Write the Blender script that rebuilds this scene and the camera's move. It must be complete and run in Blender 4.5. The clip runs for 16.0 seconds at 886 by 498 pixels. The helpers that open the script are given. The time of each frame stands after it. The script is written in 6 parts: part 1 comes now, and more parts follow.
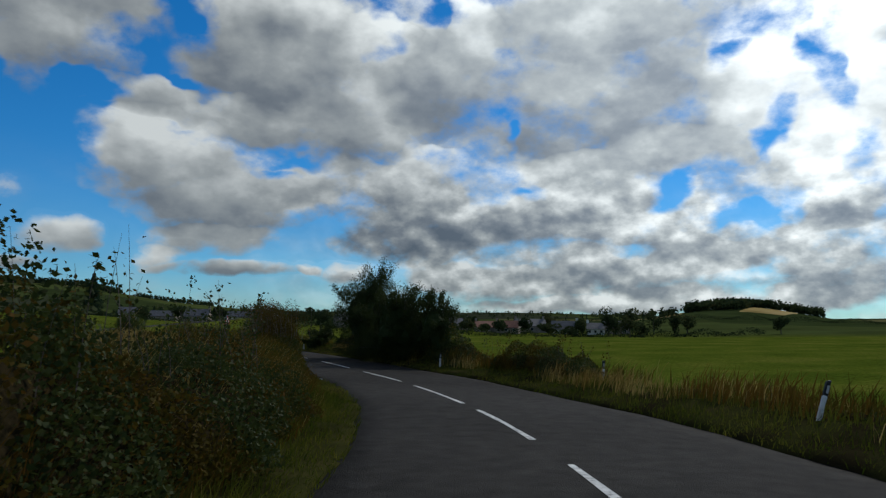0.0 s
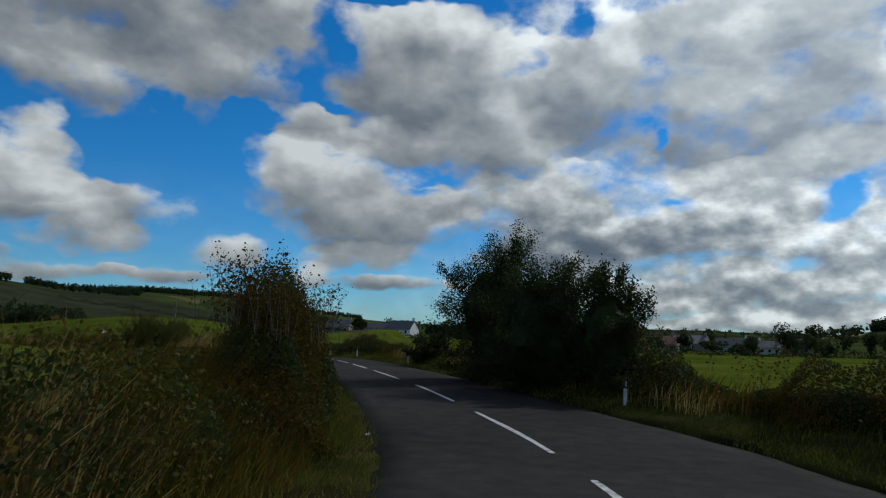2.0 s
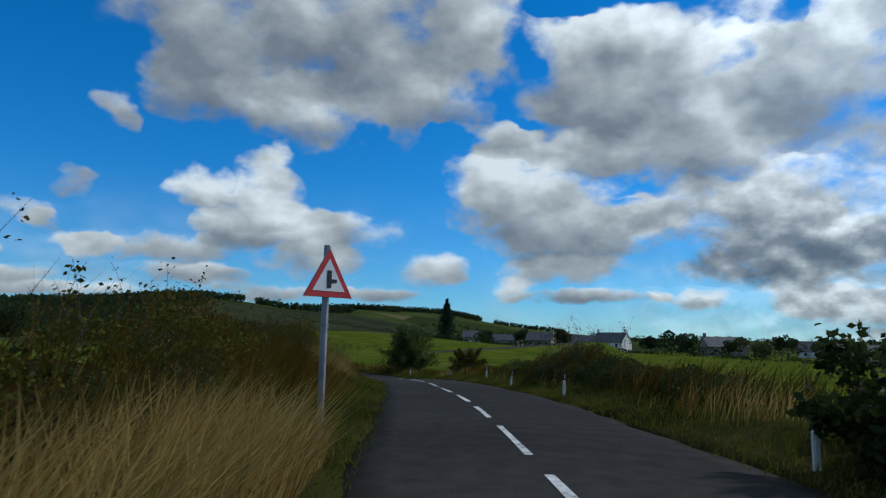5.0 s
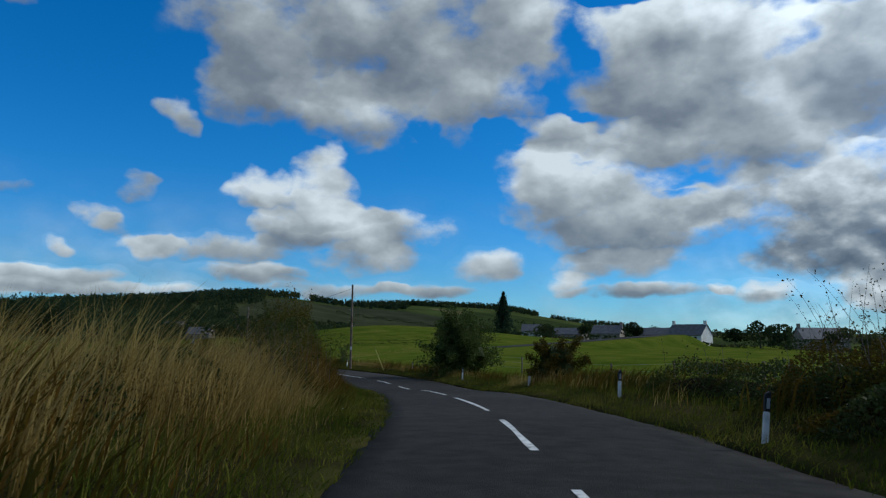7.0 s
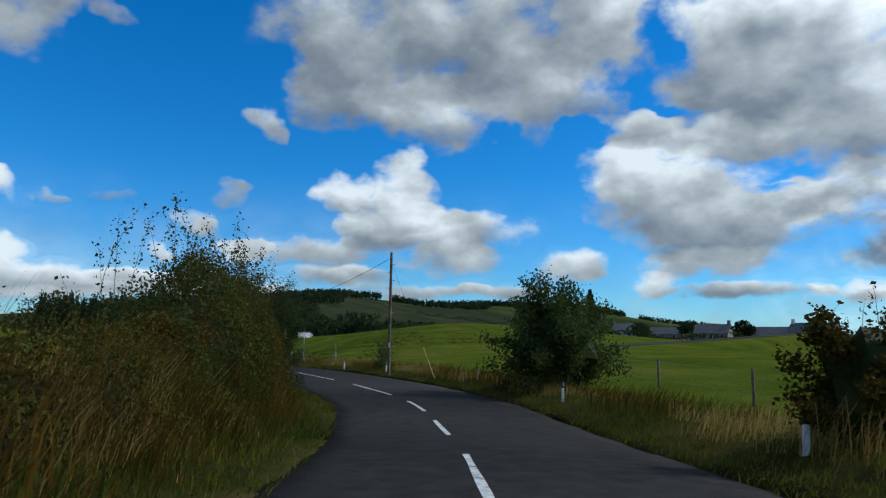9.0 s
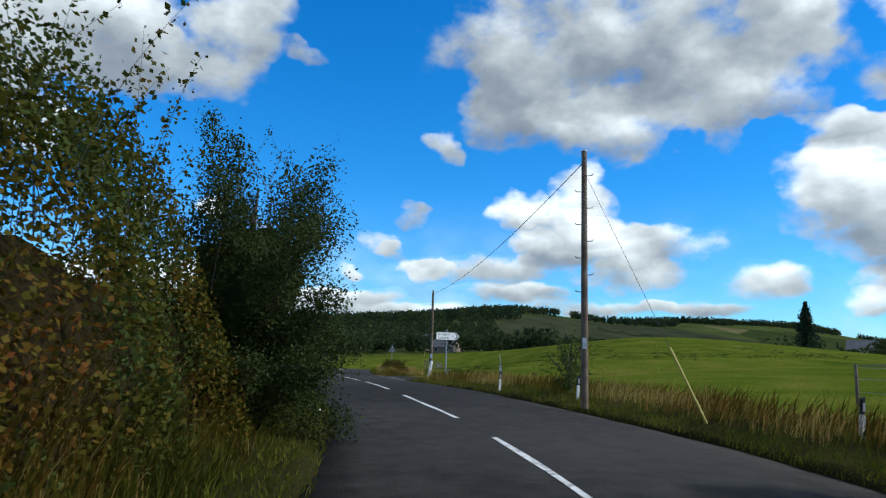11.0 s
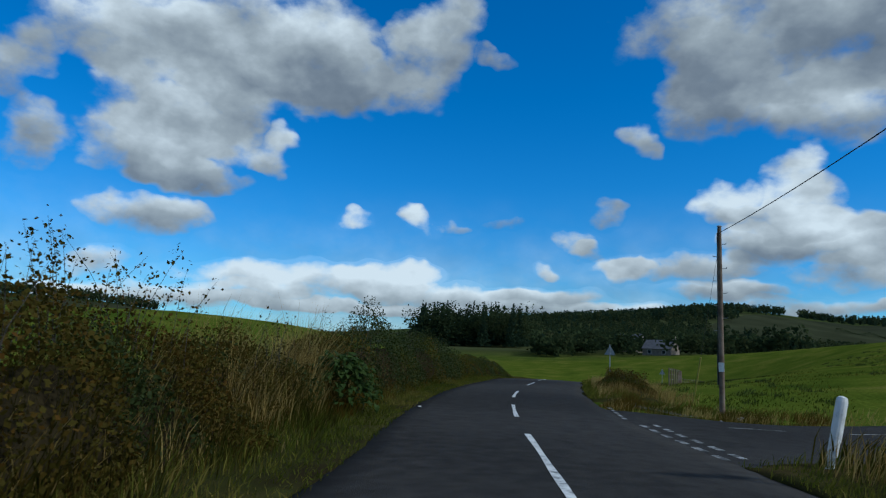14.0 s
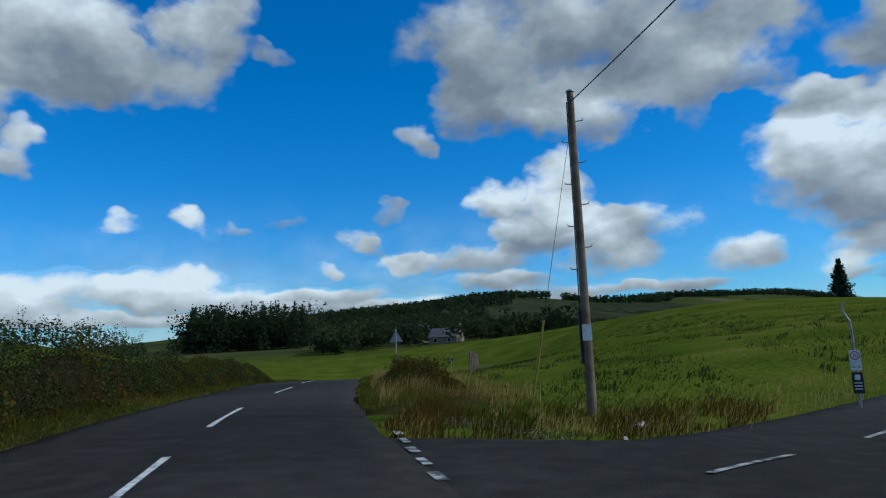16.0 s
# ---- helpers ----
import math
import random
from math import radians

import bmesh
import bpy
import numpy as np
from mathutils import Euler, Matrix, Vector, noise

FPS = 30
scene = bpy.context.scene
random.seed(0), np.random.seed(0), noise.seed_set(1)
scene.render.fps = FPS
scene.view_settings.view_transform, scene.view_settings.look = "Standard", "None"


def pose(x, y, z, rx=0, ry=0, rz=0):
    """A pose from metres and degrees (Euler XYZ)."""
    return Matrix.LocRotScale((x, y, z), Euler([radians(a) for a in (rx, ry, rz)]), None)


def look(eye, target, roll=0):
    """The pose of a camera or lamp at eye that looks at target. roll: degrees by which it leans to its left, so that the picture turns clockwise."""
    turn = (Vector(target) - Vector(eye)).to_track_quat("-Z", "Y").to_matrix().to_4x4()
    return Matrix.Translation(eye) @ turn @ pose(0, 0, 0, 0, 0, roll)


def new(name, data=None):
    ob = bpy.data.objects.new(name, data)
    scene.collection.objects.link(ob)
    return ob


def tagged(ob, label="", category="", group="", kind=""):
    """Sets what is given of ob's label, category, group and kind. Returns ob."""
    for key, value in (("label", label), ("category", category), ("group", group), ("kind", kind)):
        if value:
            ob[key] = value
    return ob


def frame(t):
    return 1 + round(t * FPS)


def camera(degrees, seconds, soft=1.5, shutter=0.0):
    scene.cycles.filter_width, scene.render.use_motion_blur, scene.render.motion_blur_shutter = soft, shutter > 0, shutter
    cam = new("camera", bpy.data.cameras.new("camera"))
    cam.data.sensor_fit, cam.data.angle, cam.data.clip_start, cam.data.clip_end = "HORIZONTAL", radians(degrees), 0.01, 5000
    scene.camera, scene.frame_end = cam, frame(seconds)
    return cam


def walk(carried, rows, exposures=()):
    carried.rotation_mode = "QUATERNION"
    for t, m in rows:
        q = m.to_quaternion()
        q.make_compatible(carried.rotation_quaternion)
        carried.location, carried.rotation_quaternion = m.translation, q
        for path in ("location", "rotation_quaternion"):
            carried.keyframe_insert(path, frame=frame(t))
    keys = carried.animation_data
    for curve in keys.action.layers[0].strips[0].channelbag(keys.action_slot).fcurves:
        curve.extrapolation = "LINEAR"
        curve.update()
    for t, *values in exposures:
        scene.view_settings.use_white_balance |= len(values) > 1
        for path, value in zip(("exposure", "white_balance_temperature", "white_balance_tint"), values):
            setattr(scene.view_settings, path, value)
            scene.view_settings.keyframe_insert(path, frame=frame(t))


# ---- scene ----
cam = camera(66.34, 16.0, soft=1.2, shutter=0.06)
# seconds, place, then degrees: turn to the left, tilt up, lean
ROWS = [
    (0.0, 0.00, 0.05, 1.37, 0.21, 6.01, 0.51),
    (0.5, 0.13, 3.56, 1.14, 2.75, 6.24, 0.61),
    (1.0, 0.00, 7.28, 0.98, 5.55, 6.54, 0.54),
    (1.5, -0.44, 10.94, 0.85, 8.79, 6.90, 1.26),
    (2.0, -0.99, 14.19, 0.85, 12.32, 7.07, 1.44),
    (2.5, -1.73, 18.41, 0.72, 16.17, 7.61, 0.27),
    (3.0, -2.80, 22.26, 0.62, 19.93, 7.86, 0.81),
    (3.5, -3.85, 25.49, 0.58, 22.96, 7.90, 0.46),
    (4.0, -5.48, 29.37, 0.59, 25.59, 8.44, 1.25),
    (4.7, -7.82, 34.92, 0.55, 28.38, 7.67, 1.27),
    (5.3, -10.75, 40.13, 0.54, 29.91, 8.36, 0.90),
    (5.9, -13.87, 45.21, 0.43, 31.08, 8.83, 0.59),
    (6.5, -16.55, 49.54, 0.29, 32.40, 7.83, 1.81),
    (7.0, -18.46, 52.91, 0.19, 33.78, 7.52, 0.63),
    (7.5, -20.67, 56.45, 0.00, 35.41, 7.25, 1.25),
    (8.0, -22.74, 59.61, -0.10, 37.03, 7.10, 1.20),
    (8.7, -26.20, 64.82, -0.17, 39.41, 7.45, 0.57),
    (9.3, -29.64, 69.19, -0.33, 42.26, 7.57, 1.30),
    (9.9, -33.49, 73.27, -0.58, 46.15, 7.85, 1.96),
    (10.5, -37.50, 76.83, -0.83, 51.33, 8.35, 2.05),
    (11.0, -41.00, 79.62, -0.92, 55.75, 8.67, 1.72),
    (11.5, -44.51, 82.10, -0.93, 60.40, 9.11, 1.75),
    (12.0, -47.97, 84.14, -0.96, 64.68, 9.30, 2.30),
    (12.5, -52.43, 86.37, -0.85, 67.64, 9.44, 3.01),
    (13.0, -56.70, 88.37, -0.86, 70.04, 9.02, 2.47),
    (13.5, -59.76, 89.64, -0.86, 71.83, 8.55, 2.04),
    (14.0, -63.23, 91.00, -0.90, 72.30, 8.16, 2.36),
    (14.5, -66.23, 92.43, -0.98, 70.99, 8.29, 1.62),
    (15.0, -68.96, 93.99, -1.08, 67.01, 8.28, 0.12),
    (15.5, -71.07, 95.39, -1.17, 61.50, 8.20, -1.42),
    (16.0, -73.08, 97.12, -1.32, 54.06, 8.04, -2.43),
]
EXPOSURES = [(0.0, -0.35, 6200, 9), (2.8, -0.4, 6000, 8), (4.0, -0.05, 5800, 7), (6.5, -0.15, 5700, 7), (8.2, -0.12, 5700, 7), (10.5, 0.62, 5950, 8), (12.0, 0.58, 5900, 8), (12.4, 0.18, 5600, 6), (12.8, -0.02, 5500, 5), (13.5, -0.08, 5450, 5), (16.0, -0.02, 5500, 5)]
walk(cam, [(t, pose(x, y, z, 90 + tilt, 0, turn) @ pose(0, 0, 0, 0, 0, lean)) for t, x, y, z, turn, tilt, lean in ROWS], EXPOSURES)

# ---- sky and sun ----
SUN_AZ, SUN_EL = -42.0, 40.0        # degrees; azimuth to the left of +y
sun = new("sun", bpy.data.lights.new("sun", "SUN"))
sun.data.energy, sun.data.angle, sun.data.color = 2.3, radians(3.0), (1.0, 0.94, 0.84)
_a, _e = radians(SUN_AZ), radians(SUN_EL)
SUN_WAY = Vector((-math.sin(_a) * math.cos(_e), math.cos(_a) * math.cos(_e), math.sin(_e)))
sun.matrix_world = look(SUN_WAY * 100, (0, 0, 0))

# clouds: azimuth, elevation, half width, half height in degrees, whiteness
SUNWARD = [
    (11.3, 21.9, 7.1, 4.3, 0.5), (-12.6, 19.3, 9.8, 6.2, 0.38), (-10.7, 25.0, 9.5, 2.5, 0.42), (-1.9, 23.2, 2.5, 2.6, 0.9), (-27.6, 17.7, 5.8, 5.7, 0.95), (-31.1, 11.6, 4.3, 3.2, 0.8),
    (-30.9, 8.5, 2.8, 1.6, 0.35), (-19.2, 13.5, 5.2, 2.2, 0.6), (-10.6, 11.7, 6.1, 2.3, 0.7), (-3.4, 8.0, 7.2, 2.6, 0.45), (-12.4, 9.3, 6.0, 2.1, 0.7), (-19.0, 6.8, 7.3, 2.3, 0.55),
    (-26.8, 6.1, 5.3, 1.9, 0.55), (-14.6, 4.1, 8.9, 1.8, 0.5), (-30.3, 3.4, 3.9, 1.8, 0.45), (-4.4, 3.0, 6.1, 1.3, 0.6), (-21.8, 1.6, 10.6, 1.1, 0.6), (-32.6, 21.2, 3.2, 1.9, 0.9),
    (-33.4, 15.7, 1.7, 3.5, 0.9), (-10.0, 1.1, 7.3, 0.7, 0.65),
]
NORTH_HIGH = [
    (55.4, 17.5, 1.3, 1.4, 0.6), (41.2, 25.4, 12.6, 4.3, 0.36), (41.8, 18.8, 4.8, 2.8, 0.42), (32.0, 20.6, 5.5, 3.2, 0.5), (25.7, 25.5, 4.0, 3.4, 0.65), (50.0, 21.4, 3.6, 3.6, 0.3),
    (15.1, 24.9, 5.1, 2.5, 0.8), (15.1, 20.6, 6.4, 3.3, 0.42), (6.9, 21.1, 2.9, 3.3, 0.9), (7.8, 16.6, 5.3, 3.0, 0.6), (1.4, 21.1, 3.3, 4.7, 0.4), (24.1, 16.7, 4.1, 1.6, 0.65),
    (17.0, 15.9, 5.0, 1.6, 0.65), (48.9, 12.1, 2.5, 1.5, 0.9), (43.9, 12.9, 2.4, 2.0, 0.9), (44.2, 10.5, 5.1, 1.1, 0.5), (39.4, 9.1, 5.3, 1.8, 0.72), (46.8, 8.5, 2.7, 1.3, 0.5),
    (40.2, 6.6, 4.7, 1.2, 0.62),
]
NORTH_LOW = [
    (23.6, 13.5, 4.5, 2.2, 0.92), (19.3, 11.3, 7.8, 2.3, 0.62), (18.4, 8.5, 5.9, 1.8, 0.45), (8.8, 11.0, 5.3, 2.3, 0.62), (2.2, 11.5, 3.3, 2.5, 0.68), (3.5, 7.1, 5.2, 2.1, 0.38),
    (1.1, 4.2, 2.8, 1.5, 0.5), (30.1, 6.1, 2.6, 1.3, 0.9), (23.5, 4.7, 1.6, 0.8, 0.75), (19.3, 6.1, 4.3, 1.1, 0.62), (11.5, 4.2, 1.0, 0.6, 0.85), (8.5, 3.8, 2.3, 0.9, 0.85),
    (52.0, 6.8, 4.3, 1.0, 0.55), (57.4, 6.5, 1.5, 0.8, 0.55), (59.8, 8.5, 1.6, 0.7, 0.5), (49.3, 5.1, 4.6, 0.6, 0.62), (42.9, 4.1, 5.1, 0.6, 0.5), (34.9, 4.0, 3.8, 0.5, 0.5),
    (17.5, 4.0, 5.3, 0.5, 0.5),
]
WEST_HIGH = [
    (94.2, 17.8, 5.5, 2.6, 0.6), (98.1, 22.8, 6.1, 3.2, 0.7), (87.9, 23.1, 9.2, 4.1, 0.55), (82.0, 21.6, 8.2, 2.2, 0.35), (73.3, 25.8, 3.5, 3.5, 0.6), (95.2, 14.8, 5.0, 2.7, 0.7), (93.1, 12.7, 3.8, 1.5, 0.5),
    (96.1, 9.2, 3.8, 1.3, 0.6), (87.2, 15.2, 1.5, 1.1, 0.65), (105.5, 19.7, 1.9, 2.3, 0.5), (79.3, 10.0, 1.5, 0.7, 0.95), (73.9, 10.4, 1.6, 1.0, 0.95), (70.5, 10.0, 1.4, 0.5, 0.5),
    (66.5, 10.4, 1.7, 0.8, 0.3), (61.5, 9.2, 2.0, 0.8, 0.7), (63.6, 6.8, 0.9, 0.5, 0.7), (57.7, 7.1, 2.2, 0.7, 0.62), (59.0, 11.5, 1.4, 0.8, 0.3), (67.2, 23.5, 1.8, 0.8, 0.3),
    (104.5, 14.3, 2.5, 2.4, 0.5),
]
WEST_LOW = [
    (84.6, 5.0, 9.1, 1.1, 0.99), (76.7, 5.8, 4.0, 0.9, 1.00), (69.0, 4.1, 9.0, 0.9, 0.76), (89.9, 3.2, 8.6, 0.9, 0.69), (78.4, 2.9, 12.1, 0.5, 0.74), (99.1, 5.1, 2.1, 1.2, 0.79),
    (63.8, 4.7, 3.7, 0.6, 0.74), (61.5, 3.6, 7.3, 0.5, 0.69), (101.1, 2.7, 3.3, 0.8, 0.74),
]
# blue gaps in the cloud: azimuth, elevation, half width, half height
GAPS = [
    (0.8, 24.5, 2.2, 1.4), (-22.9, 20.7, 1.7, 1.0), (-25.9, 14.2, 1.3, 1.7), (-30.3, 18.7, 1.5, 2.4), (-32.7, 13.0, 1.0, 1.6), (-7.3, 11.0, 2.0, 0.8),
    (-17.8, 10.5, 1.5, 1.3), (-23.3, 8.0, 2.2, 1.1), (-5.4, 15.7, 0.9, 1.4), (-15.5, 6.0, 1.8, 0.5), (22.7, 24.3, 1.7, 1.7), (16.9, 27.3, 5.2, 0.6),
    (5.8, 22.4, 1.4, 1.1), (21.0, 18.5, 1.7, 0.6), (13.5, 12.4, 1.7, 0.5), (36.1, 18.0, 1.7, 0.8), (28.5, 17.0, 1.5, 0.9),
]


def build_world():
    world = bpy.data.worlds.new("sky")
    scene.world = world
    world.use_nodes = True
    nt = world.node_tree
    nt.nodes.clear()
    N, L = nt.nodes.new, nt.links.new

    def m(op, a, b=None, c=None, clamp=False):
        n = N("ShaderNodeMath")
        n.operation, n.use_clamp = op, clamp
        for k, v in enumerate((a, b, c)):
            if v is None:
                continue
            if isinstance(v, (int, float)):
                n.inputs[k].default_value = v
            else:
                L(v, n.inputs[k])
        return n.outputs[0]

    def vm(op, a, b, c=None):
        n = N("ShaderNodeVectorMath")
        n.operation = op
        for k, v in enumerate((a, b, c)):
            if v is None:
                continue
            if isinstance(v, (tuple, Vector)):
                n.inputs[k].default_value = v
            else:
                L(v, n.inputs[k])
        return n.outputs["Value" if op == "DOT_PRODUCT" else "Vector"]

    def step(v, lo, hi, to0=0.0, to1=1.0):
        n = N("ShaderNodeMapRange")
        n.interpolation_type = "SMOOTHSTEP"
        L(v, n.inputs[0])
        for k, x in zip((1, 2, 3, 4), (lo, hi, to0, to1)):
            n.inputs[k].default_value = x
        return n.outputs[0]

    sky = N("ShaderNodeTexSky")
    sky.sky_type, sky.sun_disc = "NISHITA", False
    sky.sun_elevation, sky.sun_rotation = radians(SUN_EL), radians(-SUN_AZ)
    sky.air_density, sky.dust_density, sky.ozone_density = 1.0, 0.15, 2.5
    tc = N("ShaderNodeTexCoord")
    sep = N("ShaderNodeSeparateXYZ")
    L(tc.outputs["Generated"], sep.inputs[0])
    x, y, z = sep.outputs
    az = m("MULTIPLY", m("ARCTAN2", m("MULTIPLY", x, -1.0), y), 180 / math.pi)
    el = m("MULTIPLY", m("ARCSINE", m("MINIMUM", m("MAXIMUM", z, -1.0), 1.0)), 180 / math.pi)
    comb = N("ShaderNodeCombineXYZ")
    for k, (v, f) in enumerate(((x, 1.0), (y, 1.0), (z, 1.5))):
        L(m("MULTIPLY", v, f), comb.inputs[k])

    def noise_at(scale, detail, rough, off):
        n = N("ShaderNodeTexNoise")
        n.inputs["Scale"].default_value, n.inputs["Detail"].default_value, n.inputs["Roughness"].default_value = scale, detail, rough
        L(vm("ADD", comb.outputs[0], off), n.inputs["Vector"])
        return n

    # a slight bending of the outlines, less towards the horizon
    warp = noise_at(9.0, 3.0, 0.55, (3.1, 1.7, 0.4))
    lift = step(el, 0.0, 18.0, 0.3, 1.0)
    cn = N("ShaderNodeCombineXYZ")
    L(az, cn.inputs[0])
    L(el, cn.inputs[1])
    bend = vm("MULTIPLY", vm("SUBTRACT", warp.outputs["Color"], (0.5, 0.5, 0.5)), (9.0, 7.0, 0.0))
    sc = N("ShaderNodeVectorMath")
    sc.operation = "SCALE"
    L(bend, sc.inputs[0])
    L(lift, sc.inputs["Scale"])
    place = vm("ADD", cn.outputs[0], sc.outputs[0])

    pl = N("ShaderNodeSeparateXYZ")
    L(place, pl.inputs[0])
    azw, elw = pl.outputs[0], pl.outputs[1]

    fine = noise_at(13.0, 6.0, 0.56, (0.0, 0.0, 0.0)).outputs[0]
    wisp = noise_at(36.0, 5.0, 0.6, (2.0, 7.0, 1.0)).outputs[0]
    big = noise_at(2.6, 3.0, 0.5, (9.0, 4.0, 0.0)).outputs[0]
    # the same billows a little away from the sun, for relief
    puff = noise_at(9.0, 5.0, 0.52, (5.0, 0.0, 0.0)).outputs[0]
    puff2 = noise_at(9.0, 5.0, 0.52, (5.0 + 0.02 * SUN_WAY.x, 0.02 * SUN_WAY.y, 0.045)).outputs[0]

    def blob(a0, e0, wa, he):
        u = m("MULTIPLY_ADD", azw, 1 / wa / 1.38, -a0 / wa / 1.38)
        v = m("MULTIPLY_ADD", elw, 1 / he / 1.38, -e0 / he / 1.38)
        left = m("MULTIPLY_ADD", m("MULTIPLY", u, -1.0), u, 1.0)
        return v, m("MAXIMUM", m("MULTIPLY_ADD", m("MULTIPLY", v, -1.0), v, left), 0.0)

    wsum = vsum = gap = None
    for a0, e0, wa, he, white in SUNWARD + NORTH_HIGH + NORTH_LOW + WEST_HIGH + WEST_LOW:
        v, w = blob(a0, e0, wa, he)
        if wa < 2.2:
            w = m("MULTIPLY", w, 0.55 if white <= 0.3 else 0.8)
        # lit above, grey below
        tone = m("MULTIPLY_ADD", v, 0.42 if wa > 2.2 else 0.3, white + 0.07)
        wsum = w if wsum is None else m("ADD", wsum, w)
        vsum = m("MULTIPLY", tone, w) if vsum is None else m("MULTIPLY_ADD", tone, w, vsum)
    for a0, e0, wa, he in GAPS:
        v, w = blob(a0, e0, wa, he)
        gap = w if gap is None else m("ADD", gap, w)
    dens = m("MINIMUM", wsum, 1.1)
    # cloud over the rest of the sky
    away = step(m("ABSOLUTE", m("SUBTRACT", az, 35.0)), 72.0, 90.0)
    rest = m("MAXIMUM", away, step(el, 27.0, 38.0))
    dens = m("MAXIMUM", dens, m("MULTIPLY", m("MULTIPLY_ADD", m("SUBTRACT", big, 0.5), 4.0, 0.5), rest))
    # the closed cloud below the sun
    bank = m("MULTIPLY", m("MULTIPLY", step(az, 12.0, -2.0), step(az, -60.0, -45.0)), step(el, 0.0, 6.0, 0.35, 0.62))
    dens = m("SUBTRACT", m("MAXIMUM", dens, bank), m("MULTIPLY", gap, 0.62))
    rag = m("ADD", m("MULTIPLY", m("SUBTRACT", fine, 0.5), 1.7), m("MULTIPLY", m("SUBTRACT", wisp, 0.5), 0.55))
    cover = step(m("ADD", dens, rag), 0.08, 0.92)
    cover = m("MULTIPLY", m("MULTIPLY", cover, step(dens, 0.03, 0.3)), step(el, -1.0, 1.0))
    # thin veil towards the horizon
    veil = m("MULTIPLY", step(el, 14.0, 1.0), step(m("ADD", big, m("MULTIPLY", m("SUBTRACT", fine, 0.5), 0.7)), 0.3, 0.75, 0.1, 0.5))
    cover = m("MAXIMUM", cover, veil)
    shade = m("DIVIDE", m("ADD", vsum, 0.12), m("ADD", wsum, 0.2))
    relief = m("MULTIPLY", m("SUBTRACT", puff, puff2), 1.0)
    rows = noise_at(24.0, 4.0, 0.5, (1.0, 2.0, 0.0)).outputs[0]
    rows2 = noise_at(24.0, 4.0, 0.5, (1.0 + 0.01 * SUN_WAY.x, 2.0 + 0.01 * SUN_WAY.y, 0.026)).outputs[0]
    low = m("MULTIPLY", step(el, 17.0, 7.0), step(az, 22.0, 4.0))
    relief = m("MULTIPLY_ADD", m("MULTIPLY", m("SUBTRACT", rows, rows2), low), 1.25, relief)
    edge = step(m("ADD", dens, m("MULTIPLY", rag, 0.5)), 0.3, 1.05, 0.08, 0.0)
    shade = m("ADD", m("ADD", shade, relief), m("ADD", edge, m("MULTIPLY", m("SUBTRACT", big, 0.5), 0.2)), clamp=True)
    ramp = N("ShaderNodeValToRGB")
    L(shade, ramp.inputs[0])
    els = ramp.color_ramp.elements
    els[0].position, els[0].color = 0.0, (0.15, 0.18, 0.215, 1)
    els[1].position, els[1].color = 1.0, (1.0, 1.03, 0.99, 1)
    for pos, col in ((0.35, (0.27, 0.3, 0.325)), (0.62, (0.47, 0.5, 0.495)), (0.82, (0.72, 0.75, 0.73))):
        e = els.new(pos)
        e.color = (*col, 1)
    cloud_bg = N("ShaderNodeBackground")
    L(ramp.outputs[0], cloud_bg.inputs[0])
    # cloud near the sun glows with light passing through it
    near_sun = vm("DOT_PRODUCT", tc.outputs["Generated"], SUN_WAY)
    L(step(near_sun, 0.58, 0.95, 0.78, 1.6), cloud_bg.inputs[1])
    hue = N("ShaderNodeHueSaturation")
    hue.inputs["Saturation"].default_value = 1.12
    tint = N("ShaderNodeMix")
    tint.data_type, tint.blend_type = "RGBA", "MULTIPLY"
    tint.inputs[0].default_value = 1.0
    L(sky.outputs[0], tint.inputs[6])
    tint.inputs[7].default_value = (0.5, 0.89, 1.22, 1)
    L(tint.outputs[2], hue.inputs["Color"])
    blue = N("ShaderNodeBackground")
    L(hue.outputs[0], blue.inputs[0])
    blue.inputs[1].default_value = 0.095
    mix = N("ShaderNodeMixShader")
    L(m("MULTIPLY", cover, 0.97), mix.inputs[0])
    L(blue.outputs[0], mix.inputs[1])
    L(cloud_bg.outputs[0], mix.inputs[2])
    out = N("ShaderNodeOutputWorld")
    L(mix.outputs[0], out.inputs[0])


build_world()

# ---- materials ----
MATS = {}


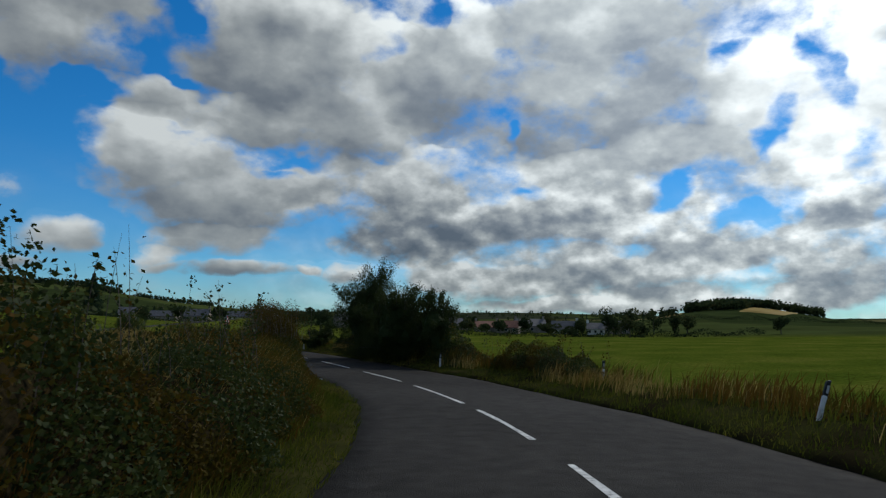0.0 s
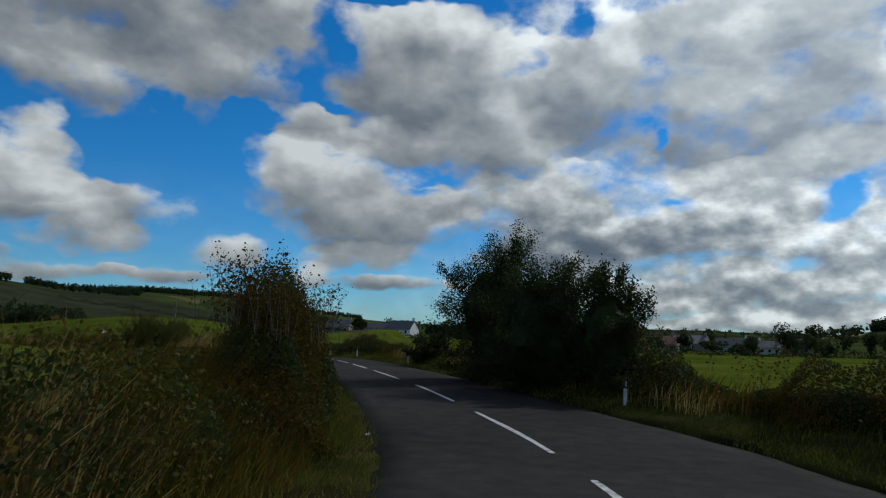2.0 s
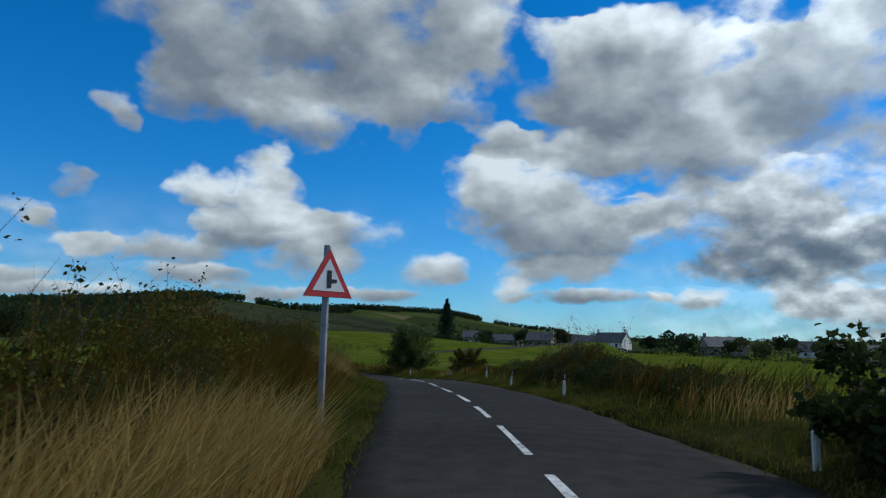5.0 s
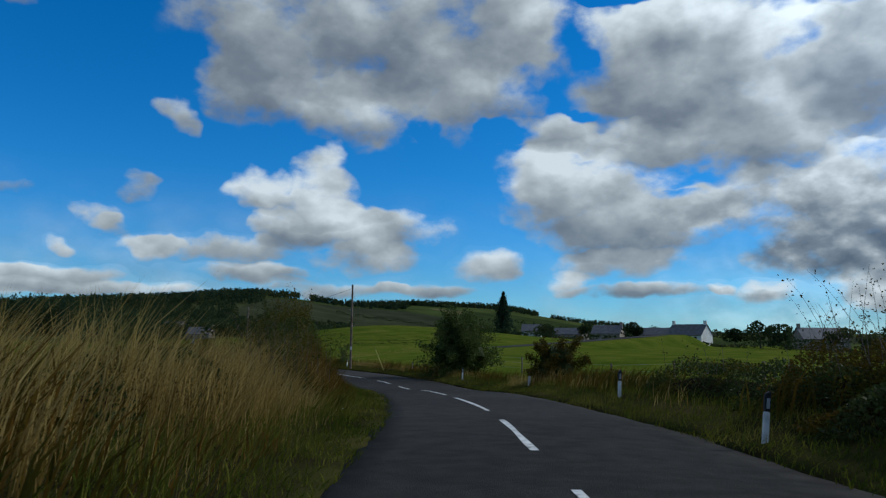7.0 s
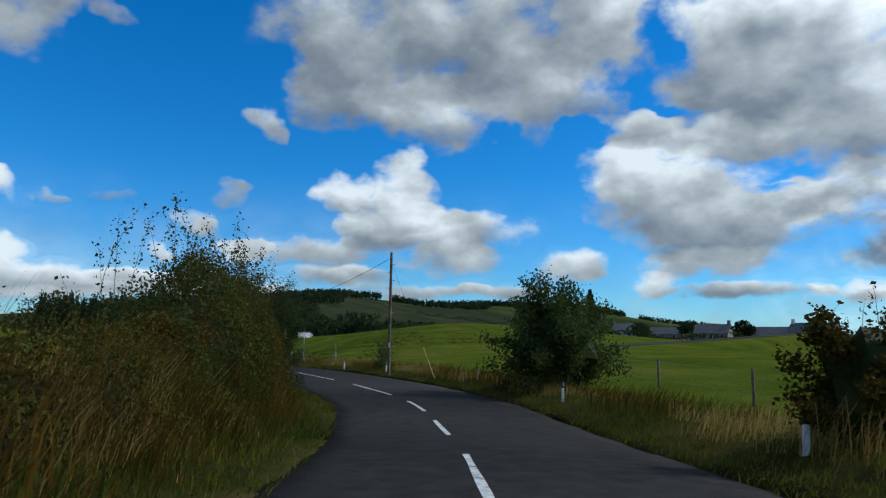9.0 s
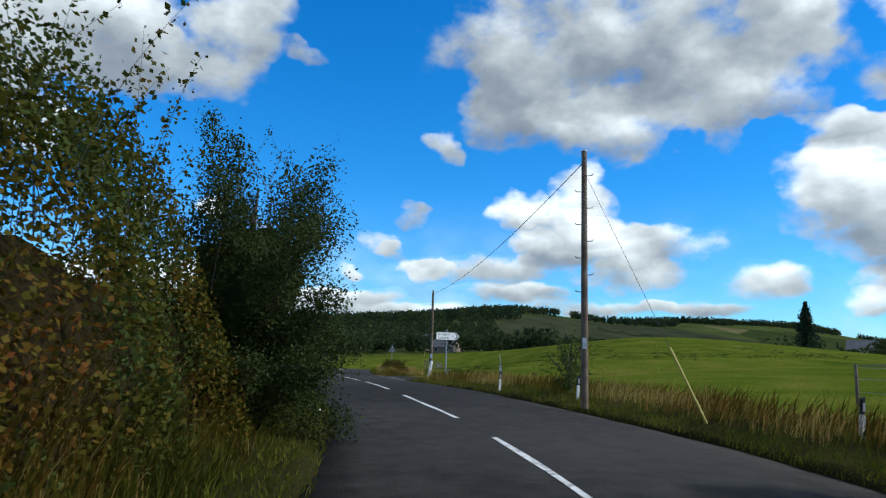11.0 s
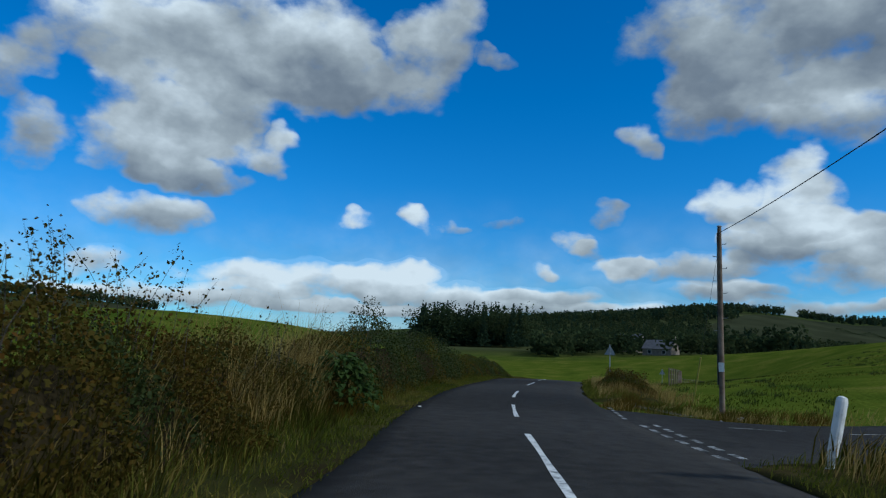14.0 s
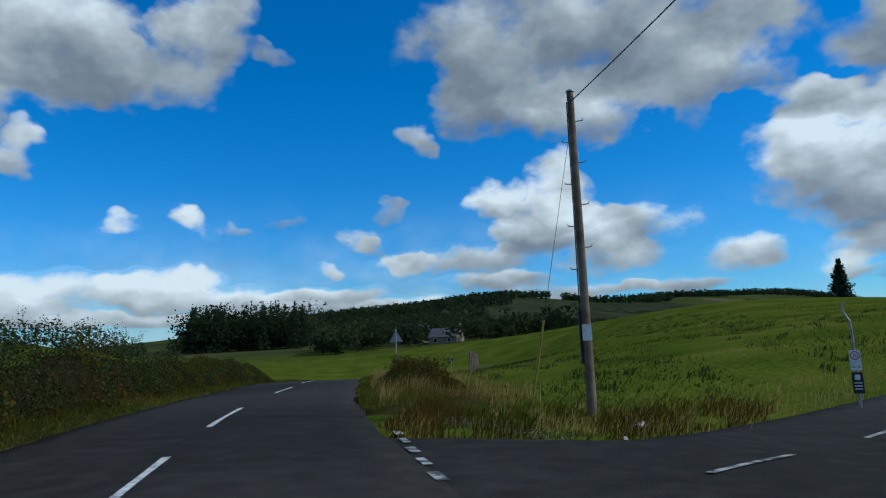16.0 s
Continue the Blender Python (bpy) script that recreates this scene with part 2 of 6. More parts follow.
def material(name, stops, rough=0.8, scale=4.0, fine=40.0, bump=0.3, island=0.0, metal=0.0, patch=0.0, spec=0.3, trans=0.0):
    """Noise at two scales through a colour ramp; island: share of a random value for each loose piece; patch: size in metres of large patches."""
    if name in MATS:
        return MATS[name]
    mat = bpy.data.materials.new(name)
    MATS[name] = mat
    mat.use_nodes = True
    nt = mat.node_tree
    N, L = nt.nodes.new, nt.links.new
    bsdf = nt.nodes["Principled BSDF"]
    geo = N("ShaderNodeNewGeometry")
    n1, n2 = N("ShaderNodeTexNoise"), N("ShaderNodeTexNoise")
    for n, s, d in ((n1, scale, 4), (n2, fine, 3)):
        n.inputs["Scale"].default_value, n.inputs["Detail"].default_value = s, d
        L(geo.outputs["Position"], n.inputs["Vector"])
    mixf = N("ShaderNodeMath")
    mixf.operation = "MULTIPLY_ADD"
    L(n2.outputs[0], mixf.inputs[0])
    mixf.inputs[1].default_value = 0.45
    sub = N("ShaderNodeMath")
    sub.operation = "MULTIPLY_ADD"
    L(n1.outputs[0], sub.inputs[0])
    sub.inputs[1].default_value, sub.inputs[2].default_value = 1.1, -0.27
    L(sub.outputs[0], mixf.inputs[2])
    fac = mixf.outputs[0]
    if island:
        mx = N("ShaderNodeMix")
        mx.inputs[0].default_value = island
        L(fac, mx.inputs[2])
        L(geo.outputs["Random Per Island"], mx.inputs[3])
        fac = mx.outputs[0]
    if patch:
        n3 = N("ShaderNodeTexNoise")
        n3.inputs["Scale"].default_value, n3.inputs["Detail"].default_value = 1 / patch, 2
        L(geo.outputs["Position"], n3.inputs["Vector"])
        ad = N("ShaderNodeMath")
        ad.operation = "MULTIPLY_ADD"
        L(n3.outputs[0], ad.inputs[0])
        ad.inputs[1].default_value = 1.6
        sb = N("ShaderNodeMath")
        sb.operation = "SUBTRACT"
        L(fac, sb.inputs[0])
        sb.inputs[1].default_value = 0.8
        L(sb.outputs[0], ad.inputs[2])
        fac = ad.outputs[0]
    ramp = N("ShaderNodeValToRGB")
    L(fac, ramp.inputs[0])
    els = ramp.color_ramp.elements
    for k, (p, c) in enumerate(stops):
        e = els[k] if k < 2 else els.new(p)
        e.position, e.color = p, (*c, 1)
    L(ramp.outputs[0], bsdf.inputs["Base Color"])
    bsdf.inputs["Roughness"].default_value = rough
    bsdf.inputs["Metallic"].default_value = metal
    bsdf.inputs["Specular IOR Level"].default_value = spec
    if bump:
        b = N("ShaderNodeBump")
        b.inputs["Strength"].default_value, b.inputs["Distance"].default_value = bump, 0.02
        L(n2.outputs[0], b.inputs["Height"])
        L(b.outputs[0], bsdf.inputs["Normal"])
    if trans:
        tl = N("ShaderNodeBsdfTranslucent")
        L(ramp.outputs[0], tl.inputs[0])
        ms = N("ShaderNodeMixShader")
        ms.inputs[0].default_value = trans
        L(bsdf.outputs[0], ms.inputs[1])
        L(tl.outputs[0], ms.inputs[2])
        L(ms.outputs[0], nt.nodes["Material Output"].inputs[0])
    return mat


ASPHALT = material("asphalt", [(0.2, (0.022, 0.0205, 0.0185)), (0.8, (0.046, 0.043, 0.039))], 0.9, 3.0, 70.0, 0.7, patch=11.0, spec=0.06)
LINE = material("line paint", [(0.3, (0.1, 0.1, 0.1)), (0.46, (0.5, 0.5, 0.48)), (0.8, (0.74, 0.74, 0.71))], 0.7, 9.0, 60.0, 0.3)
FIELD = None
WORN = material("worn line paint", [(0.42, (0.045, 0.044, 0.042)), (0.56, (0.26, 0.26, 0.25)), (0.8, (0.55, 0.55, 0.53))], 0.75, 6.0, 50.0, 0.3)
VERGE = material("verge turf", [(0.2, (0.02, 0.016, 0.008)), (0.5, (0.03, 0.032, 0.009)), (0.8, (0.05, 0.04, 0.016))], 0.95, 1.2, 30.0, 0.8, patch=6.0, spec=0.0)
# stems and soil, with the deep shade inside hedges put into the colour
BANK_SHADE = material("dead stems and soil in painted shade", [(0.2, (0.012, 0.01, 0.006)), (0.8, (0.034, 0.026, 0.012))], 0.95, 2.0, 20.0, 0.8, spec=0.0)
GRASS = material("verge grass", [(0.1, (0.035, 0.055, 0.007)), (0.5, (0.095, 0.108, 0.014)), (0.8, (0.15, 0.14, 0.024)), (1.0, (0.2, 0.155, 0.04))], 0.75, 0.6, 3.0, 0.0, island=0.5, patch=5.0, trans=0.35, spec=0.0)
STRAW = material("dry grass", [(0.05, (0.14, 0.088, 0.022)), (0.4, (0.31, 0.21, 0.06)), (0.72, (0.47, 0.345, 0.12)), (1.0, (0.18, 0.15, 0.03))], 0.75, 0.5, 3.0, 0.0, island=0.55, trans=0.4, spec=0.0, patch=3.0)
WEED = material("rank weeds", [(0.05, (0.036, 0.038, 0.006)), (0.4, (0.075, 0.06, 0.01)), (0.7, (0.12, 0.064, 0.012)), (1.0, (0.15, 0.095, 0.02))], 0.8, 0.5, 3.0, 0.0, island=0.5, patch=4.0, trans=0.35, spec=0.0)
LEAF = material("hawthorn leaf", [(0.1, (0.022, 0.034, 0.009)), (0.55, (0.038, 0.054, 0.014)), (0.9, (0.062, 0.068, 0.018))], 0.6, 0.7, 3.0, 0.0, island=0.5, spec=0.08, trans=0.35)
LEAF_RED = material("autumn leaf", [(0.1, (0.044, 0.03, 0.006)), (0.5, (0.062, 0.052, 0.008)), (0.8, (0.095, 0.05, 0.009)), (1.0, (0.14, 0.038, 0.012))], 0.7, 0.7, 3.0, 0.0, island=0.5, trans=0.35, spec=0.04)
BRAMBLE = material("bramble leaf", [(0.1, (0.036, 0.042, 0.006)), (0.45, (0.062, 0.067, 0.009)), (0.75, (0.11, 0.078, 0.011)), (1.0, (0.13, 0.05, 0.012))], 0.65, 0.5, 3.0, 0.0, island=0.5, spec=0.06, trans=0.35, patch=3.0)
WILLOW = material("willow leaf", [(0.1, (0.04, 0.06, 0.014)), (0.6, (0.065, 0.09, 0.022)), (1.0, (0.1, 0.1, 0.028))], 0.6, 0.7, 3.0, 0.0, island=0.5, spec=0.06, trans=0.4)
FERN = material("butterbur leaf", [(0.1, (0.024, 0.046, 0.009)), (0.6, (0.038, 0.066, 0.013)), (1.0, (0.06, 0.085, 0.02))], 0.6, 3.0, 14.0, 0.2, island=0.4, spec=0.08, trans=0.3)
NEEDLE = material("conifer needles", [(0.1, (0.018, 0.032, 0.019)), (0.6, (0.034, 0.058, 0.032)), (1.0, (0.05, 0.072, 0.036))], 0.8, 0.1, 1.0, 0.0, island=0.25, spec=0.0, trans=0.35)
FARLEAF = material("far foliage", [(0.1, (0.02, 0.031, 0.015)), (0.5, (0.037, 0.054, 0.022)), (0.85, (0.066, 0.076, 0.03)), (1.0, (0.092, 0.08, 0.034))], 0.8, 0.12, 0.5, 0.0, island=0.25, spec=0.0, trans=0.4, patch=18.0)
STUBBLE = material("stubble", [(0.2, (0.2, 0.145, 0.05)), (0.5, (0.3, 0.22, 0.085)), (0.8, (0.36, 0.27, 0.12))], 0.9, 0.05, 0.8, 0.3, patch=40.0, spec=0.0)
BARK = material("bark", [(0.2, (0.04, 0.03, 0.022)), (0.8, (0.12, 0.1, 0.08))], 0.9, 8.0, 60.0, 0.6)
POLEWOOD = material("weathered pole wood", [(0.2, (0.06, 0.04, 0.026)), (0.5, (0.15, 0.105, 0.072)), (0.85, (0.25, 0.2, 0.15))], 0.85, 3.0, 50.0, 0.5)
WHITE = material("white paint", [(0.15, (0.42, 0.4, 0.36)), (0.5, (0.74, 0.72, 0.67)), (0.9, (0.82, 0.8, 0.75))], 0.6, 7.0, 60.0, 0.15, spec=0.1)
BLACK = material("black paint", [(0.2, (0.012, 0.012, 0.013)), (0.8, (0.03, 0.03, 0.032))], 0.5, 7.0, 60.0, 0.15)
REFLECTOR = material("reflector strip", [(0.2, (0.3, 0.3, 0.29)), (0.8, (0.45, 0.45, 0.44))], 0.35, 7.0, 60.0, 0.0, spec=0.6)
GREY = material("galvanised steel", [(0.2, (0.2, 0.21, 0.22)), (0.8, (0.38, 0.39, 0.4))], 0.5, 9.0, 60.0, 0.1, metal=0.5)
YELLOW = material("yellow guard", [(0.2, (0.3, 0.24, 0.04)), (0.8, (0.46, 0.38, 0.09))], 0.5, 9.0, 60.0, 0.1)
WIRE = material("cable", [(0.2, (0.015, 0.015, 0.017)), (0.8, (0.04, 0.04, 0.045))], 0.6, 9.0, 60.0, 0.0)
SIGNFACE = material("sign face", [(0.1, (0.55, 0.56, 0.55)), (0.6, (0.74, 0.75, 0.74))], 0.45, 5.0, 30.0, 0.0)
RED = material("sign red", [(0.2, (0.4, 0.03, 0.03)), (0.8, (0.55, 0.05, 0.05))], 0.45, 5.0, 30.0, 0.0)
RENDERWALL = material("white render", [(0.2, (0.55, 0.54, 0.5)), (0.7, (0.78, 0.77, 0.73))], 0.85, 0.8, 12.0, 0.3)
STONEWALL = material("house stone", [(0.2, (0.17, 0.14, 0.11)), (0.8, (0.32, 0.27, 0.22))], 0.9, 1.5, 12.0, 0.4)
SLATE = material("slate roof", [(0.2, (0.05, 0.052, 0.06)), (0.8, (0.11, 0.11, 0.12))], 0.65, 1.0, 14.0, 0.4)
TILE = material("clay tile roof", [(0.2, (0.15, 0.06, 0.04)), (0.8, (0.25, 0.12, 0.08))], 0.8, 1.0, 14.0, 0.4)
GLASSDARK = material("window glass", [(0.2, (0.015, 0.018, 0.022)), (0.8, (0.03, 0.035, 0.04))], 0.08, 1.0, 9.0, 0.0, spec=0.6)
STONE = material("field stone", [(0.2, (0.28, 0.26, 0.23)), (0.8, (0.5, 0.48, 0.44))], 0.9, 8.0, 40.0, 0.5)
GRAVEL = material("gravel", [(0.2, (0.1, 0.09, 0.08)), (0.8, (0.3, 0.28, 0.25))], 0.9, 12.0, 60.0, 0.6, island=0.7)


def field_material():
    """Grass fields: fresh green near the road, patches of stubble, rough grazing and plough farther off, darkened to
    suggest cloud shadow.
    """
    mat = bpy.data.materials.new("field grass")
    mat.use_nodes = True
    nt = mat.node_tree
    N, L = nt.nodes.new, nt.links.new
    bsdf = nt.nodes["Principled BSDF"]
    geo = N("ShaderNodeNewGeometry")

    def nz(scale, detail=4):
        n = N("ShaderNodeTexNoise")
        n.inputs["Scale"].default_value, n.inputs["Detail"].default_value = scale, detail
        L(geo.outputs["Position"], n.inputs["Vector"])
        return n.outputs[0]

    def ramp(fac, stops):
        r = N("ShaderNodeValToRGB")
        L(fac, r.inputs[0])
        for k, (p, c) in enumerate(stops):
            e = r.color_ramp.elements[k] if k < 2 else r.color_ramp.elements.new(p)
            e.position, e.color = p, (*c, 1)
        return r.outputs[0]

    def mix(fac, a, b, mode="MIX"):
        n = N("ShaderNodeMix")
        n.data_type, n.blend_type = "RGBA", mode
        if isinstance(fac, float):
            n.inputs[0].default_value = fac
        else:
            L(fac, n.inputs[0])
        for s, v in ((6, a), (7, b)):
            if isinstance(v, tuple):
                n.inputs[s].default_value = (*v, 1)
            else:
                L(v, n.inputs[s])
        return n.outputs[2]

    near = ramp(nz(0.22, 7), [(0.28, (0.045, 0.07, 0.008)), (0.5, (0.075, 0.098, 0.012)), (0.66, (0.105, 0.115, 0.018)), (0.8, (0.14, 0.12, 0.036))])
    blade = ramp(nz(7.0, 5), [(0.3, (0.62, 0.62, 0.62)), (0.7, (1.25, 1.25, 1.2))])
    near = mix(1.0, near, blade, "MULTIPLY")
    vor = N("ShaderNodeTexVoronoi")
    vor.inputs["Scale"].default_value = 1 / 210
    vor.inputs["Randomness"].default_value = 0.85
    L(geo.outputs["Position"], vor.inputs["Vector"])
    sep = N("ShaderNodeSeparateColor")
    L(vor.outputs["Color"], sep.inputs[0])
    # far colours taken down by about a third, standing in for cloud shadow
    far = ramp(sep.outputs[0], [(0.0, (0.026, 0.038, 0.013)), (0.3, (0.04, 0.054, 0.018)), (0.5, (0.062, 0.078, 0.022)), (0.65, (0.045, 0.05, 0.024)), (0.78, (0.03, 0.036, 0.022)), (0.9, (0.07, 0.082, 0.026)), (1.0, (0.11, 0.095, 0.045))])
    far = mix(1.0, far, ramp(nz(0.03), [(0.3, (0.7, 0.7, 0.7)), (0.7, (1.2, 1.2, 1.2))]), "MULTIPLY")
    ds = N("ShaderNodeVectorMath")
    ds.operation = "DISTANCE"
    L(geo.outputs["Position"], ds.inputs[0])
    ds.inputs[1].default_value = (-45, 80, 0)
    mr = N("ShaderNodeMapRange")
    L(ds.outputs["Value"], mr.inputs[0])
    mr.inputs[1].default_value, mr.inputs[2].default_value = 190.0, 240.0
    L(mix(mr.outputs[0], near, far), bsdf.inputs["Base Color"])
    bsdf.inputs["Roughness"].default_value = 0.95
    bsdf.inputs["Specular IOR Level"].default_value = 0.0
    b = N("ShaderNodeBump")
    b.inputs["Strength"].default_value, b.inputs["Distance"].default_value = 0.8, 0.12
    L(nz(4.0, 6), b.inputs["Height"])
    L(b.outputs[0], bsdf.inputs["Normal"])
    return mat


FIELD = field_material()

# ---- the line of the road ----
KNOTS = [(0.80, -40.00), (1.33, -12.01), (1.50, -0.01), (1.47, 8.00), (0.41, 15.97), (-1.46, 23.77), (-4.48, 31.19), (-8.23, 38.24), (-12.33, 45.07),
         (-16.57, 51.85), (-20.95, 58.54), (-25.50, 65.12), (-30.78, 71.11), (-36.20, 76.94), (-42.18, 82.22), (-49.11, 86.18), (-56.46, 89.22), (-63.89, 92.22),
         (-71.34, 95.11), (-78.80, 98.00), (-86.12, 101.23), (-93.22, 104.93), (-100.17, 108.93), (-107.04, 112.96), (-126.49, 127.07), (-144.38, 141.55), (-164.50, 159.55)]
HEIGHTS = [(0, 0.45), (20, 0.3), (40, 0.07), (47, -0.3), (54, -0.5), (62, -0.78), (70, -0.87), (76, -0.78), (80, -0.76), (84, -0.71), (90, -0.67), (97, -0.79), (100, -0.91), (106, -1.12), (115, -1.39), (118, -1.48), (124, -1.77), (128, -2.11),
           (133, -2.18), (142, -2.22), (152, -2.16), (159, -2.2), (165, -2.31), (171, -2.44), (180, -2.56), (190, -2.66), (205, -2.86), (225, -3.71), (282, -7.21)]


def spline(points, gap=0.5):
    P = np.array(points, float)
    Q = np.vstack([2 * P[0] - P[1], P, 2 * P[-1] - P[-2]])
    rows = []
    for i in range(1, len(Q) - 2):
        a, b, c, e = Q[i - 1:i + 3]
        n = max(2, int(np.linalg.norm(c - b) / gap))
        for k in range(n):
            u = k / n
            rows.append(.5 * (2 * b + (c - a) * u + (2 * a - 5 * b + 4 * c - e) * u * u + (-a + 3 * b - 3 * c + e) * u ** 3))
    rows.append(P[-1])
    return np.array(rows)


class Way:
    """A line on the ground with its length, its heading and its height; offsets count to the right."""

    def __init__(self, points, heights):
        self.p = spline(points)
        self.s = np.r_[0, np.cumsum(np.linalg.norm(np.diff(self.p, axis=0), axis=1))]
        t = np.gradient(self.p, axis=0)
        for _ in range(6):
            t[1:-1] = (t[:-2] + 2 * t[1:-1] + t[2:]) / 4
        self.t = t / np.linalg.norm(t, axis=1)[:, None]
        hs, hz = np.array(heights, float).T
        z = np.interp(self.s, hs, hz)
        k = np.exp(-np.linspace(-2, 2, 25) ** 2)
        self.z = np.convolve(np.pad(z, 12, "edge"), k / k.sum(), "valid")

    def at(self, s, o):
        s, o = np.asarray(s, float), np.asarray(o, float)
        x, y = (np.interp(s, self.s, self.p[:, k]) for k in (0, 1))
        tx, ty = (np.interp(s, self.s, self.t[:, k]) for k in (0, 1))
        return x + ty * o, y - tx * o

    def zat(self, s):
        return np.interp(s, self.s, self.z)

    def near(self, x, y):
        """Length and offset of the nearest point of the line, for arrays."""
        x, y = np.ravel(x), np.ravel(y)
        s, o = np.empty(len(x)), np.empty(len(x))
        p, t = self.p[::2], self.t[::2]
        for k in range(0, len(x), 4000):
            dx, dy = x[k:k + 4000, None] - p[:, 0], y[k:k + 4000, None] - p[:, 1]
            i = (dx * dx + dy * dy).argmin(1)
            r = np.arange(len(i))
            along = dx[r, i] * t[i, 0] + dy[r, i] * t[i, 1]
            s[k:k + 4000] = self.s[::2][i] + along
            o[k:k + 4000] = np.sign(dx[r, i] * t[i, 1] - dy[r, i] * t[i, 0]) * np.hypot(dx[r, i], dy[r, i])
        return s, o


MAIN = Way(KNOTS, HEIGHTS)
SIDE = Way([(-75.6, 96.5), (-76.6, 101.5), (-77.1, 105), (-77.5, 109), (-77.6, 116), (-76.6, 126), (-73, 142), (-66, 165), (-58, 200)], [(0, -2.38), (5, -2.53), (10, -2.82), (20, -2.75), (45, -1.4), (105, 1.6)])


def half_left(s):
    return np.interp(s, [0, 47, 56, 70, 79, 85, 92, 104, 113, 118, 130, 142, 150, 165, 175, 185, 200], [2.85, 2.85, 2.45, 2.5, 2.2, 1.9, 1.9, 2.05, 2.1, 1.95, 2.3, 2.6, 2.4, 2.6, 2.75, 2.8, 3.0])


def half_right(s):
    return np.interp(s, [0, 54, 58, 65, 71, 85, 92, 108, 114, 122, 138, 144, 155, 166, 170, 282], [3.4, 3.4, 3.2, 3.4, 3.05, 2.35, 2.2, 2.65, 2.5, 2.9, 3.4, 3.75, 3.5, 3.0, 2.75, 2.6])


def waves(x, y, scale, seed=0.0):
    """Cheap smooth variation between -1 and 1."""
    x, y = np.asarray(x) / scale + seed * 7.3, np.asarray(y) / scale - seed * 3.1
    return (np.sin(x * 1.7 + 1.3 * np.sin(y * 1.1 + seed)) + np.sin(y * 1.9 + 1.7 * np.sin(x * 0.9 - seed)) + np.sin((x + y) * 2.7 + seed * 2)) / 3


# rises near the road: x, y, height, spread
RISES = [(-149, 189, 7.0, 38), (85, 62, 1.3, 34), (-132, 100, 3.2, 22), (-60, -30, 3.0, 60), (-175, 165, -5.0, 34), (-215, 130, -3.0, 45), (48, 215, -4.0, 55)]
# far hills about one point: azimuth, distance, height, spread in degrees, spread in metres
HILLS = [(57, 950, 37, 9.0, 230), (46, 1000, 36, 5.5, 220), (70, 900, 12, 9, 200), (35.5, 1150, 42, 4.0, 260), (28.5, 1250, 36, 3.6, 260), (21.5, 1350, 22, 5, 300),
         (12, 1500, 12, 8, 300), (-8, 1700, 20, 14, 350), (-29.2, 614, 16, 4.8, 110), (98, 620, 17, 9, 160), (120, 900, 30, 16, 250), (160, 1200, 40, 30, 300), (-90, 1300, 35, 35, 300)]
CENTRE = (-40.0, 60.0)


def mouth_z(ms, mo, ss):
    """Height of the side road, which meets the edge of the main road."""
    w = np.exp(-(np.maximum(mo - 3.2, 0) / 3.0) ** 2)
    return w * (MAIN.zat(ms) - 0.015) + (1 - w) * SIDE.zat(ss)


def ground_z(x, y, detail=True):
    x, y = np.asarray(x, float), np.asarray(y, float)
    shape = x.shape
    x, y = x.ravel(), y.ravel()
    s, o = MAIN.near(x, y)
    w = np.exp(-(np.maximum(np.abs(o) - 3.0, 0) / 22.0) ** 2)
    field = np.full(len(x), -0.8)
    for cx, cy, h, r in RISES:
        field += h * np.exp(-((x - cx) ** 2 + (y - cy) ** 2) / (2 * r * r))
    r = np.hypot(x - CENTRE[0], y - CENTRE[1])
    az = np.degrees(np.arctan2(-(x - CENTRE[0]), y - CENTRE[1]))
    for a, d, h, sa, sr in HILLS:
        da = (az - a + 180) % 360 - 180
        field += h * np.exp(-0.5 * (da / sa) ** 2 - 0.5 * ((r - d) / sr) ** 2)
    field += waves(x, y, 60, 1.0) * 0.35 + waves(x, y, 260, 2.0) * np.clip((r - 200) / 300, 0, 1) * 3.0
    field -= np.clip((r - 2200) / 800, 0, 1) * 25
    z = w * (MAIN.zat(s) - 0.06) + (1 - w) * field
    z -= 0.12 * np.exp(-(np.maximum(np.abs(o) - 1.8, 0) / 0.7) ** 2)
    ss, so = SIDE.near(x, y)
    ws = np.exp(-(np.maximum(np.abs(so) - 2.2 - 4.5 * np.clip((8.5 - ss) / 3.0, 0, 1), 0) / 4.0) ** 2) * np.clip((ss + 1) / 3, 0, 1) * np.clip((o - 2.2) / 0.6, 0, 1)
    z = ws * (mouth_z(s, o, np.clip(ss, 0, 105)) - 0.055) + (1 - ws) * z
    if detail:
        z += waves(x, y, 3.0, 4.0) * 0.05 * np.clip((np.abs(o) - 3) / 3, 0, 1) * (1 - ws)
    return z.reshape(shape)


def gz(x, y):
    return float(ground_z(np.array([x]), np.array([y]))[0])


# ---- building helpers ----
def mesh_of(name, verts, faces, mat, smooth=False):
    me = bpy.data.meshes.new(name)
    me.from_pydata([tuple(v) for v in verts], [], faces)
    me.materials.append(mat)
    if smooth:
        me.polygons.foreach_set("use_smooth", np.ones(len(me.polygons), bool))
    me.update()
    return me


